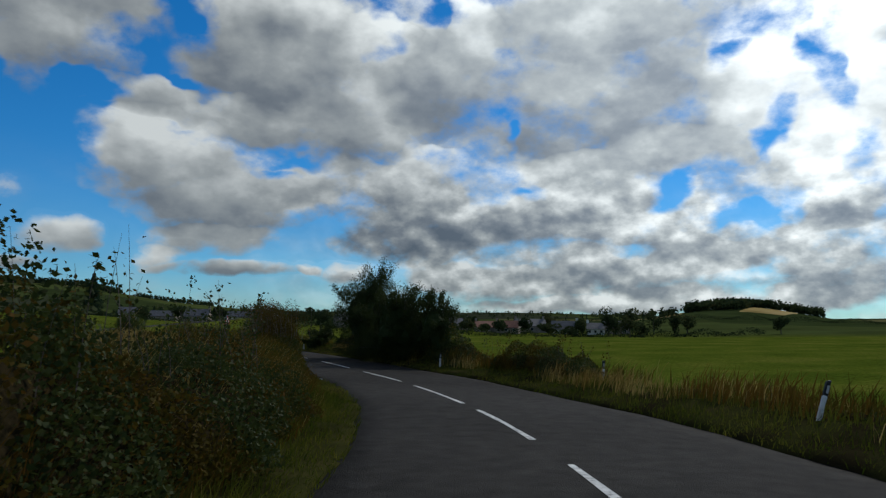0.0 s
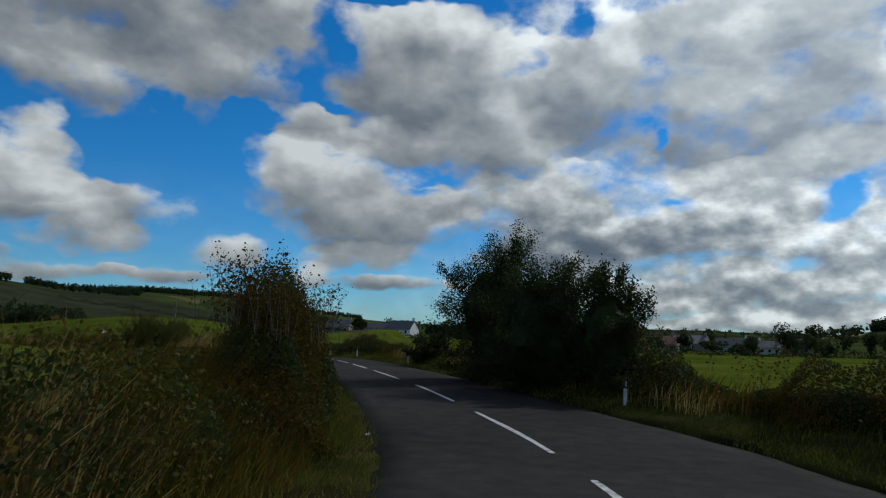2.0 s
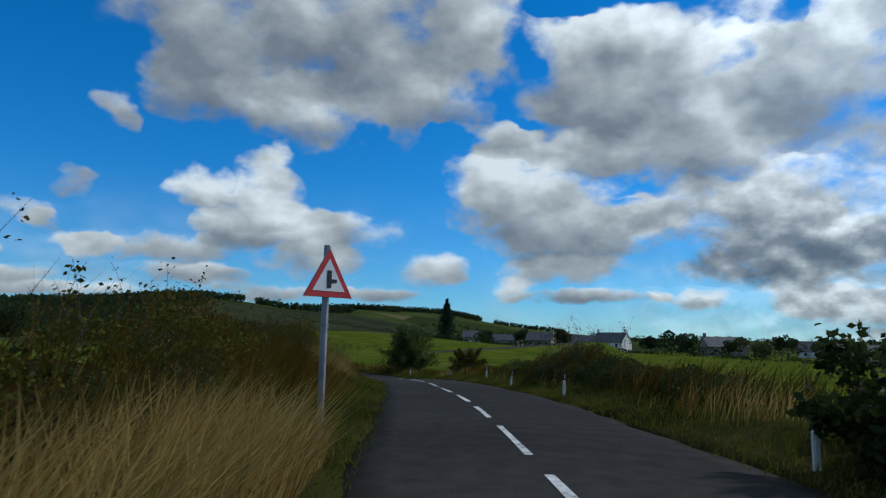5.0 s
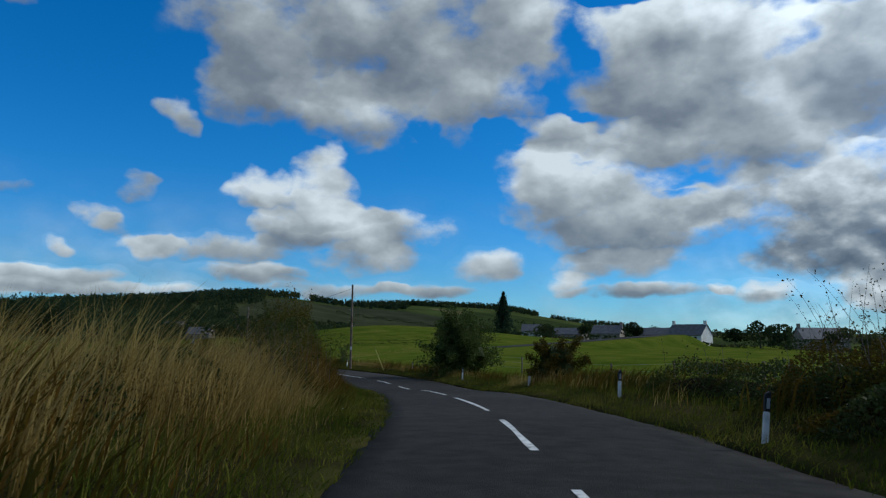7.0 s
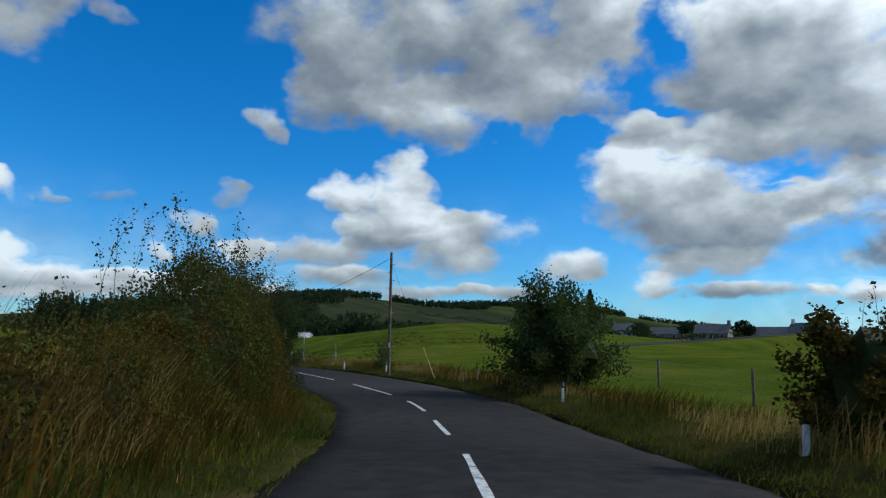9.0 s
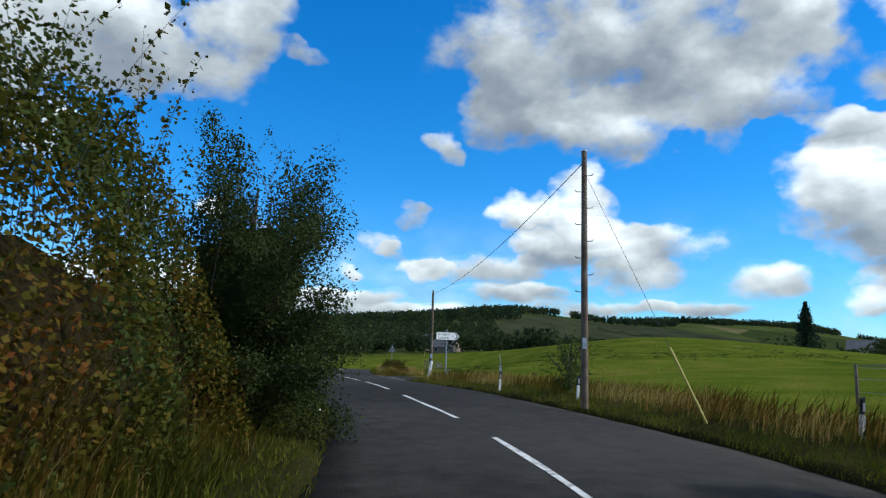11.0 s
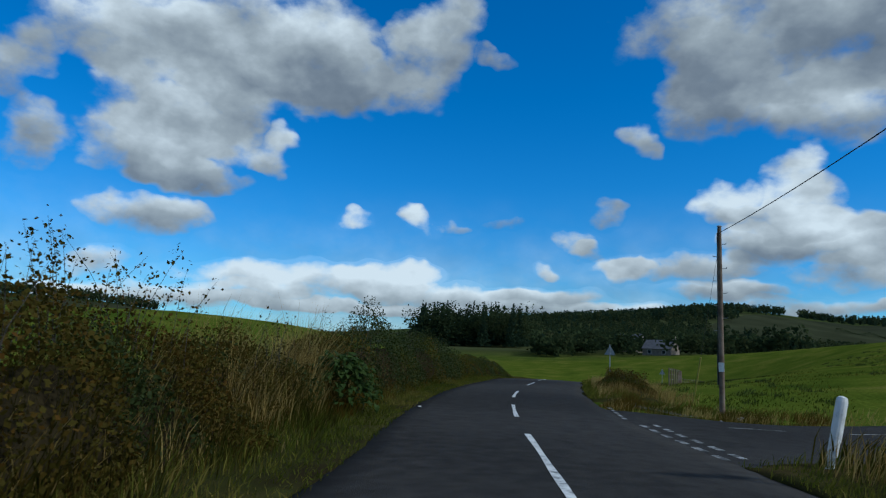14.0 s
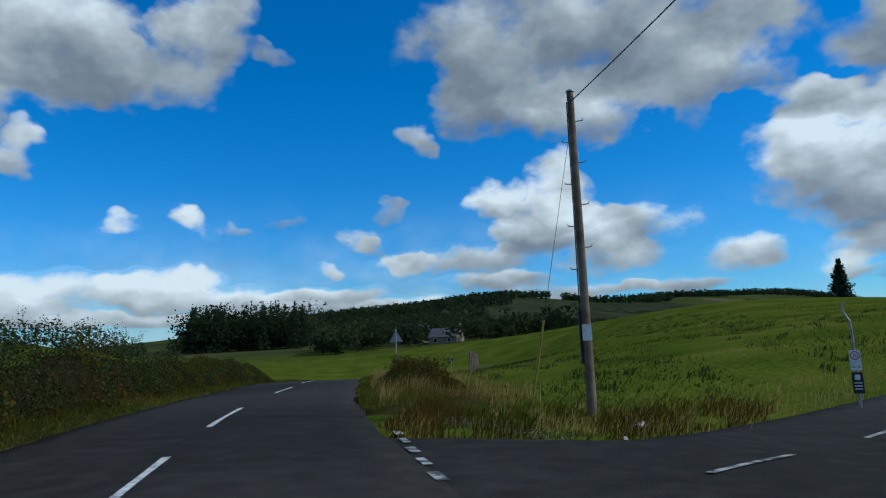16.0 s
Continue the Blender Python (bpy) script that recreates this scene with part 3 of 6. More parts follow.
def raw_mesh(name, verts, quads, tris, mat, smooth=False):
    """A mesh from arrays, quick for many loose pieces."""
    me = bpy.data.meshes.new(name)
    nq, ntr = len(quads), len(tris)
    me.vertices.add(len(verts))
    me.vertices.foreach_set("co", np.asarray(verts, np.float32).ravel())
    me.loops.add(4 * nq + 3 * ntr)
    me.loops.foreach_set("vertex_index", np.r_[np.ravel(quads), np.ravel(tris)].astype(np.int32))
    me.polygons.add(nq + ntr)
    me.polygons.foreach_set("loop_start", np.r_[np.arange(nq) * 4, 4 * nq + np.arange(ntr) * 3].astype(np.int32))
    me.materials.append(mat)
    me.update(calc_edges=True)
    if smooth:
        me.polygons.foreach_set("use_smooth", np.ones(len(me.polygons), bool))
    return me


def part(name, bm, mat, parent, label=""):
    me = bpy.data.meshes.new(name)
    bm.to_mesh(me)
    bm.free()
    me.materials.append(mat)
    ob = new(name, me)
    ob.parent = parent
    if label:
        ob["label"] = label
    return ob


def part_mesh(name, me, parent, label=""):
    ob = new(name, me)
    ob.parent = parent
    if label:
        ob["label"] = label
    return ob


def thing(name, x, y, z, rz=0.0, label="", category="", group="", tilt=(0, 0)):
    ob = new(name)
    ob.matrix_world = pose(x, y, z, tilt[0], tilt[1], rz)
    return tagged(ob, label, category, group)


def box(bm, x0, x1, y0, y1, z0, z1, bevel=0.0):
    r = bmesh.ops.create_cube(bm, size=1.0)
    for v in r["verts"]:
        v.co = Vector(((x0 + x1) / 2 + v.co.x * (x1 - x0), (y0 + y1) / 2 + v.co.y * (y1 - y0), (z0 + z1) / 2 + v.co.z * (z1 - z0)))
    if bevel:
        es = list({e for v in r["verts"] for e in v.link_edges})
        bmesh.ops.bevel(bm, geom=es, offset=bevel, segments=2, affect="EDGES")
    return bm


def tube(bm, path, radii, sides=8):
    """A tapering tube along points."""
    rings = []
    pts = [Vector(p) for p in path]
    for i, p in enumerate(pts):
        d = (pts[min(i + 1, len(pts) - 1)] - pts[max(i - 1, 0)]).normalized()
        a = d.orthogonal().normalized() if abs(d.z) < 0.9 else Vector((1, 0, 0)).cross(d).normalized()
        b = d.cross(a)
        r = radii[i] if hasattr(radii, "__len__") else radii
        rings.append([bm.verts.new(p + r * (math.cos(2 * math.pi * k / sides) * a + math.sin(2 * math.pi * k / sides) * b)) for k in range(sides)])
    for r0, r1 in zip(rings, rings[1:]):
        for k in range(sides):
            bm.faces.new((r0[k], r0[(k + 1) % sides], r1[(k + 1) % sides], r1[k]))
    bm.faces.new(rings[0][::-1])
    bm.faces.new(rings[-1])
    return bm


def prism(bm, outline, thick):
    """An upright plate: outline in x, z; thick along y."""
    a = [bm.verts.new((x, -thick / 2, z)) for x, z in outline]
    b = [bm.verts.new((x, thick / 2, z)) for x, z in outline]
    n = len(a)
    bm.faces.new(a)
    bm.faces.new(b[::-1])
    for k in range(n):
        bm.faces.new((a[k], b[k], b[(k + 1) % n], a[(k + 1) % n]))
    return bm


# ---- ground ----
def axis(lo, hi, dense0, dense1, fine):
    mid = np.arange(dense0, dense1 + fine, fine)
    up, down = [dense1 + fine], [dense0 - fine]
    while up[-1] < hi:
        up.append(up[-1] + max(fine, (up[-1] - dense1) * 0.09))
    while down[-1] > lo:
        down.append(down[-1] - max(fine, (dense0 - down[-1]) * 0.09))
    return np.r_[down[::-1], mid, up]


def build_ground():
    gx, gy = axis(-3200, 3200, -140, 40, 1.45), axis(-3200, 3200, -15, 190, 1.45)
    X, Y = np.meshgrid(gx, gy)
    Z = ground_z(X, Y)
    n, m = X.shape
    i = np.arange(n * m).reshape(n, m)
    quads = np.stack([i[:-1, :-1], i[:-1, 1:], i[1:, 1:], i[1:, :-1]], -1).reshape(-1, 4)
    me = raw_mesh("ground", np.stack([X.ravel(), Y.ravel(), Z.ravel()], 1), quads, np.zeros((0, 3), int), FIELD, True)
    tagged(new("ground", me), "rolling green pasture with hedges and distant hill farmland", "ground", kind="structure")


build_ground()


def ribbon(name, way, s0, s1, offs, lift, mat, gap=0.5, label="", rough=0.0):
    """A strip along a way. offs(s): offsets from left to right; lift(s, k): heights over the road's line."""
    S = np.arange(s0, s1 + gap / 2, gap)
    O = np.array([offs(s) for s in S])
    n, m = O.shape
    SS = np.repeat(S[:, None], m, 1)
    X, Y = way.at(SS, O)
    Z = way.zat(SS) + np.array([lift(s, O[k]) for k, s in enumerate(S)])
    if rough:
        Z = Z + rough * waves(X, Y, 0.6, 3.0) * (np.arange(m) > 0) * (np.arange(m) < m - 1)
    i = np.arange(n * m).reshape(n, m)
    quads = np.stack([i[:-1, :-1], i[:-1, 1:], i[1:, 1:], i[1:, :-1]], -1).reshape(-1, 4)
    me = raw_mesh(name, np.stack([X.ravel(), Y.ravel(), Z.ravel()], 1), quads, np.zeros((0, 3), int), mat, True)
    return me


def edge_wobble(s, seed):
    return 0.04 * math.sin(s * 0.9 + seed) + 0.025 * math.sin(s * 2.3 + 2 * seed) + 0.02 * math.sin(s * 6.1 + seed)


def road_offs(s):
    l, r = -half_left(s) + edge_wobble(s, 1) * 0.6, half_right(s) + edge_wobble(s, 5) * 0.6
    return np.r_[l - 0.02, np.linspace(l, r, 11), r + 0.02]


def road_lift(s, o):
    z = 0.05 * (1 - (o / 2.6) ** 2)
    z[0] -= 0.25
    z[-1] -= 0.25
    return z


tagged(new("road", ribbon("road", MAIN, 2, 262, road_offs, road_lift, ASPHALT)), "narrow worn grey asphalt country road", "road", kind="structure")


def side_offs(s):
    u = min(max((s - 5.2) / 3.0, 0.0), 1.0)
    flare = 5.5 * (1 - u * u * (3 - 2 * u))
    l, r = -1.9 - flare * 0.8 + edge_wobble(s, 2) * 0.5, 1.95 + flare + edge_wobble(s, 4) * 0.5
    return np.r_[l - 0.02, np.linspace(l, r, 11), r + 0.02]


def side_lift(s, o):
    x, y = SIDE.at(np.full(len(o), s), o)
    ms, mo = MAIN.near(x, y)
    z = mouth_z(ms, mo, s) - SIDE.zat(s)
    z[0] -= 0.1
    z[-1] -= 0.1
    return z


tagged(new("side_road", ribbon("side_road", SIDE, 0.3, 100, side_offs, side_lift, ASPHALT)), "grey asphalt side road at a give-way junction", "road", kind="structure")


# ---- road markings ----
def stripe(name, way, s0, s1, o, width, lift=0.056, label="worn white painted line on asphalt", o2=None, mat=LINE):
    o2 = o if o2 is None else o2
    n = max(2, int((s1 - s0) / 0.25) + 1)
    S = np.linspace(s0, s1, n)
    O = np.linspace(o, o2, n)
    rows = []
    for k, (s, c) in enumerate(zip(S, O)):
        for e in (-width / 2, width / 2):
            j = 0.008 * math.sin(s * 23 + e * 90)
            x, y = way.at(s, c + e + j)
            z = float(way.zat(s))
            if way is SIDE:
                z = float(mouth_z(*MAIN.near([x], [y]), s)[0])
            rows.append((float(x), float(y), z + lift))
    faces = [(2 * k, 2 * k + 1, 2 * k + 3, 2 * k + 2) for k in range(n - 1)]
    ob = new(name, mesh_of(name, rows, faces, mat))
    return tagged(ob, label, "road marking", "centre line dashes", kind="structure")


DASHES = [(32.4, 36.4), (38.4, 42.4), (44.2, 48.1), (50.1, 54.4), (55.9, 62.3), (64.2, 69.4), (71.5, 75.8), (78.2, 82.2), (83.5, 86.4), (87.5, 90.1), (91.3, 93.6), (95.0, 98.0), (99.9, 103.5), (105.9, 109.9), (112.0, 116.7), (118.4, 124.5), (127.8, 130.9),
          (133.2, 136.2), (138.6, 144.0), (146.8, 152.8), (155.9, 162.4), (164.7, 171.4), (175.0, 179.1), (182.7, 187.2), (193.8, 198.2), (203.0, 207.5), (212.0, 216.5)]
for a, b in DASHES:
    stripe("centre_dash", MAIN, a, b, 0.0, 0.095, 0.056)
for row, o in enumerate((2.85, 3.2)):
    for k in range(6):
        a = 169.6 + k * 1.0 + row * 0.25
        tagged(stripe("give_way_dash", MAIN, a, a + 0.55, o, 0.13, -0.009, "worn white give-way dash on asphalt", mat=WORN), group="give-way line")
for k in range(5):
    a = 176.4 + k * 0.95
    tagged(stripe("edge_dash", MAIN, a, a + 0.5, 2.75 + 0.05 * k, 0.11, 0.004, "small worn white edge dash", mat=WORN), group="edge dashes")
for a, b in ((6.2, 8.2), (10.6, 12.6), (15.0, 17.0), (19.4, 21.4), (25, 27), (31, 33)):
    tagged(stripe("side_road_dash", SIDE, a, b, 0.0, 0.08, 0.014, mat=WORN), group="side road dashes")


def road_roundel():
    """Painted speed roundel on the side road."""
    rows, faces = [], []
    for k in range(33):
        u = 2 * math.pi * k / 32
        for r in (0.86, 1.0):
            s, o = 13.6 + 1.7 * r * math.sin(u), 0.95 + 0.62 * r * math.cos(u)
            x, y = SIDE.at(s, o)
            rows.append((float(x), float(y), float(mouth_z(*MAIN.near([x], [y]), s)[0]) + 0.012))
    faces = [(2 * k, 2 * k + 1, 2 * k + 3, 2 * k + 2) for k in range(32)]
    tagged(new("road_roundel", mesh_of("road_roundel", rows, faces, LINE)), "white painted speed roundel on the asphalt", "road marking", kind="structure")


road_roundel()

# ---- verges ----
JUNCTION = (168.0, 185.0)


def bank_top(s):
    """How far the left bank rises over the road."""
    return np.interp(s, [0, 40, 60, 70, 95, 120, 130, 150, 160, 180, 200, 282], [0.5, 0.5, 0.5, 0.45, 0.5, 0.55, 0.7, 0.6, 0.4, 0.35, 0.25, 0.2])


def left_lift(s, o):
    d = -o - half_left(s)
    z = 0.015 + 0.065 * np.clip(d / 1.0, 0, 1) + (bank_top(s) - 0.08) * np.clip((d - 0.9) / 1.6, 0, 1) ** 1.5
    z[0] = min(z[0], 0.0) - 0.4
    z[-1] -= 0.3
    return z


def left_offs(s):
    e = -half_left(s) + edge_wobble(s, 1) + 0.06
    return np.r_[-12.0, -9.0, -7.0, -6.0, np.linspace(-5.4, e, 12), e + 0.03]


def right_rise(s):
    """Height of the right verge over the road."""
    return np.interp(s, [0, 126, 140, 158, 165, 282], [0.3, 0.27, 0.2, 0.2, 0.08, 0.08])


def right_lift(s, o):
    d = o - half_right(s)
    z = 0.015 + right_rise(s) * np.clip(d / 1.2, 0, 1) - 0.1 * np.clip((d - 1.5) / 2, 0, 1)
    z -= 0.12 * math.exp(-max(s - JUNCTION[1], 0) / 0.8) * (s > 176) + 0.02 * math.exp(-max(JUNCTION[0] - s, 0) / 0.8) * (s < 176)
    z[0] -= 0.3
    z[-1] -= 0.5
    return z


def right_offs(s):
    e = half_right(s) + edge_wobble(s, 5) - 0.06
    return np.r_[e - 0.03, np.linspace(e, e + 3.2, 10), e + 4.5]


tagged(new("verge_left", ribbon("verge_left", MAIN, 2, 262, left_offs, left_lift, VERGE, 0.4, rough=0.05)), "overgrown grass bank beside the road", "verge", kind="structure")
tagged(new("verge_right", ribbon("verge_right", MAIN, 2, JUNCTION[0] + 1.3, right_offs, right_lift, VERGE, 0.4, rough=0.05)), "rough grass verge beside the road", "verge", kind="structure")
tagged(new("verge_corner", ribbon("verge_corner", MAIN, JUNCTION[1] - 0.5, 262, right_offs, right_lift, VERGE, 0.4, rough=0.05)), "rough grass verge past the junction", "verge", kind="structure")


def surface_z(s, o):
    """Height of verge or field at length s and offset o."""
    x, y = MAIN.at(s, o)
    g = ground_z(x, y)
    d = -o - half_left(s)
    zl = MAIN.zat(s) + 0.015 + 0.065 * np.clip(d, 0, 1) + (bank_top(s) - 0.08) * np.clip((d - 0.9) / 1.6, 0, 1) ** 1.5
    d = o - half_right(s)
    zr = MAIN.zat(s) + 0.015 + right_rise(s) * np.clip(d / 1.2, 0, 1) - 0.1 * np.clip((d - 1.5) / 2, 0, 1)
    z = np.where((o < 0) & (o > -9), np.maximum(zl, g), g)
    ok = (o > 0) & (o < 5.5) & ((s < JUNCTION[0] + 1.2) | (s > JUNCTION[1]))
    return np.where(ok, np.maximum(zr, g), z)


# ---- grass and leaves as arrays ----
RNG = np.random.default_rng(7)


WIND = (0.3, 0.14)


def blades(x, y, z, h, width, lean, rng=RNG):
    """Grass blades with a bend: two faces each."""
    n = len(x)
    a, b = rng.uniform(0, 2 * np.pi, n), rng.uniform(0, 2 * np.pi, n)
    l = lean * h * rng.uniform(0.3, 1.3, n)
    w = width * rng.uniform(0.6, 1.3, n)
    dx, dy = np.cos(a) * w / 2, np.sin(a) * w / 2
    lx, ly = np.cos(b) * l + WIND[0] * h, np.sin(b) * l + WIND[1] * h
    base = np.stack([x, y, z - 0.03], 1)
    side = np.stack([dx, dy, 0 * dx], 1)
    mid = base + np.stack([lx * 0.35, ly * 0.35, h * 0.6], 1)
    tip = base + np.stack([lx, ly, h], 1)
    v = np.stack([base - side, base + side, mid + side * 0.8, mid - side * 0.8, tip], 1).reshape(-1, 3)
    i = np.arange(n) * 5
    return v, np.stack([i, i + 1, i + 2, i + 3], 1), np.stack([i + 3, i + 2, i + 4], 1)


def leaves(p, size, rng=RNG):
    """Loose folded leaves: two triangles each."""
    n = len(p)
    a = rng.normal(size=(n, 3))
    a /= np.linalg.norm(a, axis=1)[:, None]
    b = np.cross(a, rng.normal(size=(n, 3)))
    b /= np.linalg.norm(b, axis=1)[:, None] + 1e-9
    sz = (size * rng.uniform(0.6, 1.35, n))[:, None]
    c = np.cross(a, b)
    v = np.stack([p - a * sz * 0.6, p + b * sz * 0.42 + c * sz * 0.1, p + a * sz * 0.6, p - b * sz * 0.42 + c * sz * 0.1], 1).reshape(-1, 3)
    i = np.arange(n) * 4
    return v, np.stack([i, i + 1, i + 2, i + 3], 1), np.zeros((0, 3), int)


def stuff(name, arrays, mat, label, category, parent=None):
    vs, qs, ts, off = [], [], [], 0
    for v, q, t in arrays:
        vs.append(v)
        qs.append(q + off)
        ts.append(t + off)
        off += len(v)
    ob = new(name, raw_mesh(name, np.concatenate(vs), np.concatenate(qs), np.concatenate(ts), mat))
    if parent is not None:
        ob.parent = parent
        tagged(ob, kind="stuff")
        return ob
    return tagged(ob, label, category, kind="stuff")


def scatter(n, s0, s1, o0, o1, rng=RNG):
    s = rng.uniform(s0, s1, n)
    o = rng.uniform(o0, o1, n) if not callable(o0) else o0(s) + rng.uniform(0, 1, n) * (o1(s) - o0(s))
    return s, o


def on_main(s, o):
    x, y = MAIN.at(s, o)
    return x, y, surface_z(s, o)


def clumpy(s, o, scale, thr, seed):
    return waves(s, o * 1.5, scale, seed) > thr


def build_grass():
    # short grass at the road's edge, both sides
    out = []
    s, o = scatter(30000, 36, 215, lambda s: -half_left(s) - 1.7, lambda s: -half_left(s) + 0.05)
    h = 0.06 + 0.16 * np.clip(-o - half_left(s), 0, 1.5) / 1.2
    x, y, z = on_main(s, o)
    out.append(blades(x, y, z, h * RNG.uniform(0.5, 1.4, len(s)), 0.014, 0.6))
    s, o = scatter(30000, 36, 169.2, lambda s: half_right(s) - 0.04, lambda s: half_right(s) + 1.5)
    h = 0.06 + 0.17 * np.clip(o - half_right(s), 0, 1.5) / 1.2
    x, y, z = on_main(s, o)
    out.append(blades(x, y, z, h * RNG.uniform(0.5, 1.4, len(s)), 0.014, 0.6))
    s, o = scatter(9000, 185, 225, lambda s: half_right(s), lambda s: half_right(s) + 1.8)
    x, y, z = on_main(s, o)
    out.append(blades(x, y, z, RNG.uniform(0.1, 0.3, len(s)), 0.018, 0.6))
    s, o = scatter(26000, 36, 205, lambda s: -half_left(s) - 2.2, lambda s: -half_left(s) - 0.35)
    x, y, z = on_main(s, o)
    out.append(blades(x, y, z, RNG.uniform(0.18, 0.42, len(s)) * np.clip((-o - half_left(s)) / 0.9, 0.4, 1), 0.014, 0.6))
    # a ragged fringe where the turf meets the asphalt
    for side, n, s1 in ((-1, 20000, 205), (1, 16000, 168)):
        s = RNG.uniform(38, s1, n)
        d = RNG.uniform(-0.12, 0.6, n)
        o = -half_left(s) - d if side < 0 else half_right(s) + d
        x, y, z = on_main(s, o)
        out.append(blades(x, y, z, RNG.uniform(0.04, 0.15, n), 0.016, 0.8))
    stuff("verge_grass", out, GRASS, "short green and yellowing grass along the road edges", "grass")
    # dry tall grass on the left bank
    out = []
    s, o = scatter(90000, 36, 205, lambda s: -half_left(s) - 4.4, lambda s: -half_left(s) - 1.2)
    share = np.interp(s, [36, 45, 52, 60, 66, 76, 90, 94, 112, 116, 125, 146, 150, 163, 167, 177, 181, 190], [0.25, 0.3, 0.45, 0.5, 0.2, 0.3, 0.45, 0.8, 1, 0.6, 0.4, 0.3, 0.3, 0.3, 0.65, 0.7, 0.25, 0.08])
    keep = clumpy(s, o, 2.2, -0.25, 3.0) & (RNG.uniform(0, 1, len(s)) < share) & ~((s > 128) & (s < 154) & (o < -4.6)) & ~((s > 86) & (s < 103) & (-o - half_left(s) < np.interp(s, [86, 95, 103], [1.9, 1.9, 1.3])))
    s, o = s[keep], o[keep]
    d = np.clip((-o - half_left(s) - 0.6) / 1.2, 0.25, 1)
    x, y, z = on_main(s, o)
    tall = np.interp(s, [36, 58, 64, 75, 88, 95, 101, 106, 112, 120, 150, 166, 170, 177, 182, 200], [0.9, 1.15, 0.9, 0.8, 0.6, 0.6, 0.85, 1.1, 1.15, 1.0, 1.0, 1.3, 1.75, 1.7, 0.8, 0.6])
    tall = tall * (0.78 + 0.35 * waves(s, o, 0.9, 17.0) + 0.2 * waves(s, o, 2.6, 18.0))
    hh = d * tall * RNG.uniform(0.5, 1.25, len(s))
    out.append(blades(x, y, z, hh, 0.013, 0.4))
    # stems standing before the hedges
    s, o = scatter(20000, 36, 205, lambda s: -half_left(s) - 2.6, lambda s: -half_left(s) - 0.7)
    keep = clumpy(s, o, 1.6, -0.3, 13.0) & (RNG.uniform(0, 1, len(s)) < np.interp(s, [86, 90, 97, 103, 112, 114], [0.4, 0.12, 0.15, 0.8, 1.0, 0.4]))
    s, o = s[keep], o[keep]
    x, y, z = on_main(s, o)
    d = np.clip((-o - half_left(s) - 0.5) / 1.4, 0.25, 1)
    out.append(blades(x, y, z, d * RNG.uniform(0.45, 1.0, len(s)), 0.009, 0.3))
    # a pale clump at the road's edge before the warning sign
    s, o = scatter(5200, 80.5, 87.0, lambda s: -half_left(s) - 1.3, lambda s: -half_left(s) - 0.25)
    x, y, z = on_main(s, o)
    out.append(blades(x, y, z, RNG.uniform(0.5, 1.05, len(s)) * np.clip((87.4 - s) / 2.0, 0.5, 1), 0.013, 0.4))
    # dry grass behind the right verge
    s, o = scatter(38000, 36, 169.2, lambda s: half_right(s) + 0.7, lambda s: half_right(s) + 3.4)
    keep = clumpy(s, o, 3.0, 0.0, 5.0) & ~((s > 98) & (s < 114) & (RNG.uniform(0, 1, len(s)) < 0.8))
    s, o = s[keep], o[keep]
    x, y, z = on_main(s, o)
    out.append(blades(x, y, z, RNG.uniform(0.25, 0.75, len(s)) * (0.75 + 0.4 * waves(s, o, 1.1, 31.0)), 0.013, 0.4))
    s, o = scatter(9000, 185, 225, lambda s: half_right(s) + 0.4, lambda s: half_right(s) + 4.0)
    keep = clumpy(s, o, 1.5, -0.1, 21.0)
    s, o = s[keep], o[keep]
    x, y, z = on_main(s, o)
    out.append(blades(x, y, z, RNG.uniform(0.15, 0.6, len(s)), 0.016, 0.4))
    # the ground between the two roads
    x, y = RNG.uniform(-88, -76, 26000), RNG.uniform(99, 110, 26000)
    (s, o), (ss, so) = MAIN.near(x, y), SIDE.near(x, y)
    u = np.clip((ss - 5.2) / 3.0, 0, 1)
    keep = (o > half_right(s) + 0.1) & (so < -2.0 - 4.4 * (1 - u * u * (3 - 2 * u))) & (waves(x, y, 1.2, 8.0) > -0.35)
    x, y = x[keep], y[keep]
    (s, o), (ss, so) = MAIN.near(x, y), SIDE.near(x, y)
    u = np.clip((ss - 5.2) / 3.0, 0, 1)
    off = np.minimum(o - half_right(s), -2.0 - 4.4 * (1 - u * u * (3 - 2 * u)) - so)
    pick = RNG.uniform(0, 1, len(x)) + np.clip((off - 0.9) / 1.1, 0, 3)
    tall = 0.3 + 1.1 * np.clip(off, 0, 1) - 0.9 * np.clip((off - 1.4) / 1.2, 0, 1)
    zc = ground_z(x, y) + 0.02
    k = pick < 0.24
    out.append(blades(x[k], y[k], zc[k], tall[k] * RNG.uniform(0.12, 0.34, k.sum()), 0.012, 0.5))
    k = (pick >= 0.24) & (pick < 1.0)
    corner = [blades(x[k], y[k], zc[k], tall[k] * RNG.uniform(0.1, 0.32, k.sum()), 0.02, 0.6)]
    k = (pick >= 1.0) & (pick < 2.6)
    lawn = blades(x[k], y[k], zc[k], RNG.uniform(0.04, 0.13, k.sum()), 0.02, 0.7)
    # round the corner of the junction
    n = 2600
    a, r = RNG.uniform(0, 1, n), RNG.uniform(0, 1, n)
    x = -79.6 - 4.6 * a + RNG.normal(0, 0.3, n)
    y = 103.3 + 0.3 * a + 3.6 * r + 0.5 * (1 - a)
    k = waves(x, y, 0.5, 41.0) > 0.25
    h = RNG.uniform(0.05, 0.3, n) * (0.6 + 0.5 * r)
    out.append(blades(x[k], y[k], ground_z(x[k], y[k]), h[k], 0.014, 0.4))
    corner.append(blades(x[~k], y[~k], ground_z(x[~k], y[~k]), h[~k] * 0.7, 0.018, 0.6))
    ss, so = RNG.uniform(8.5, 40, n), RNG.uniform(-4.5, -1.95, n)
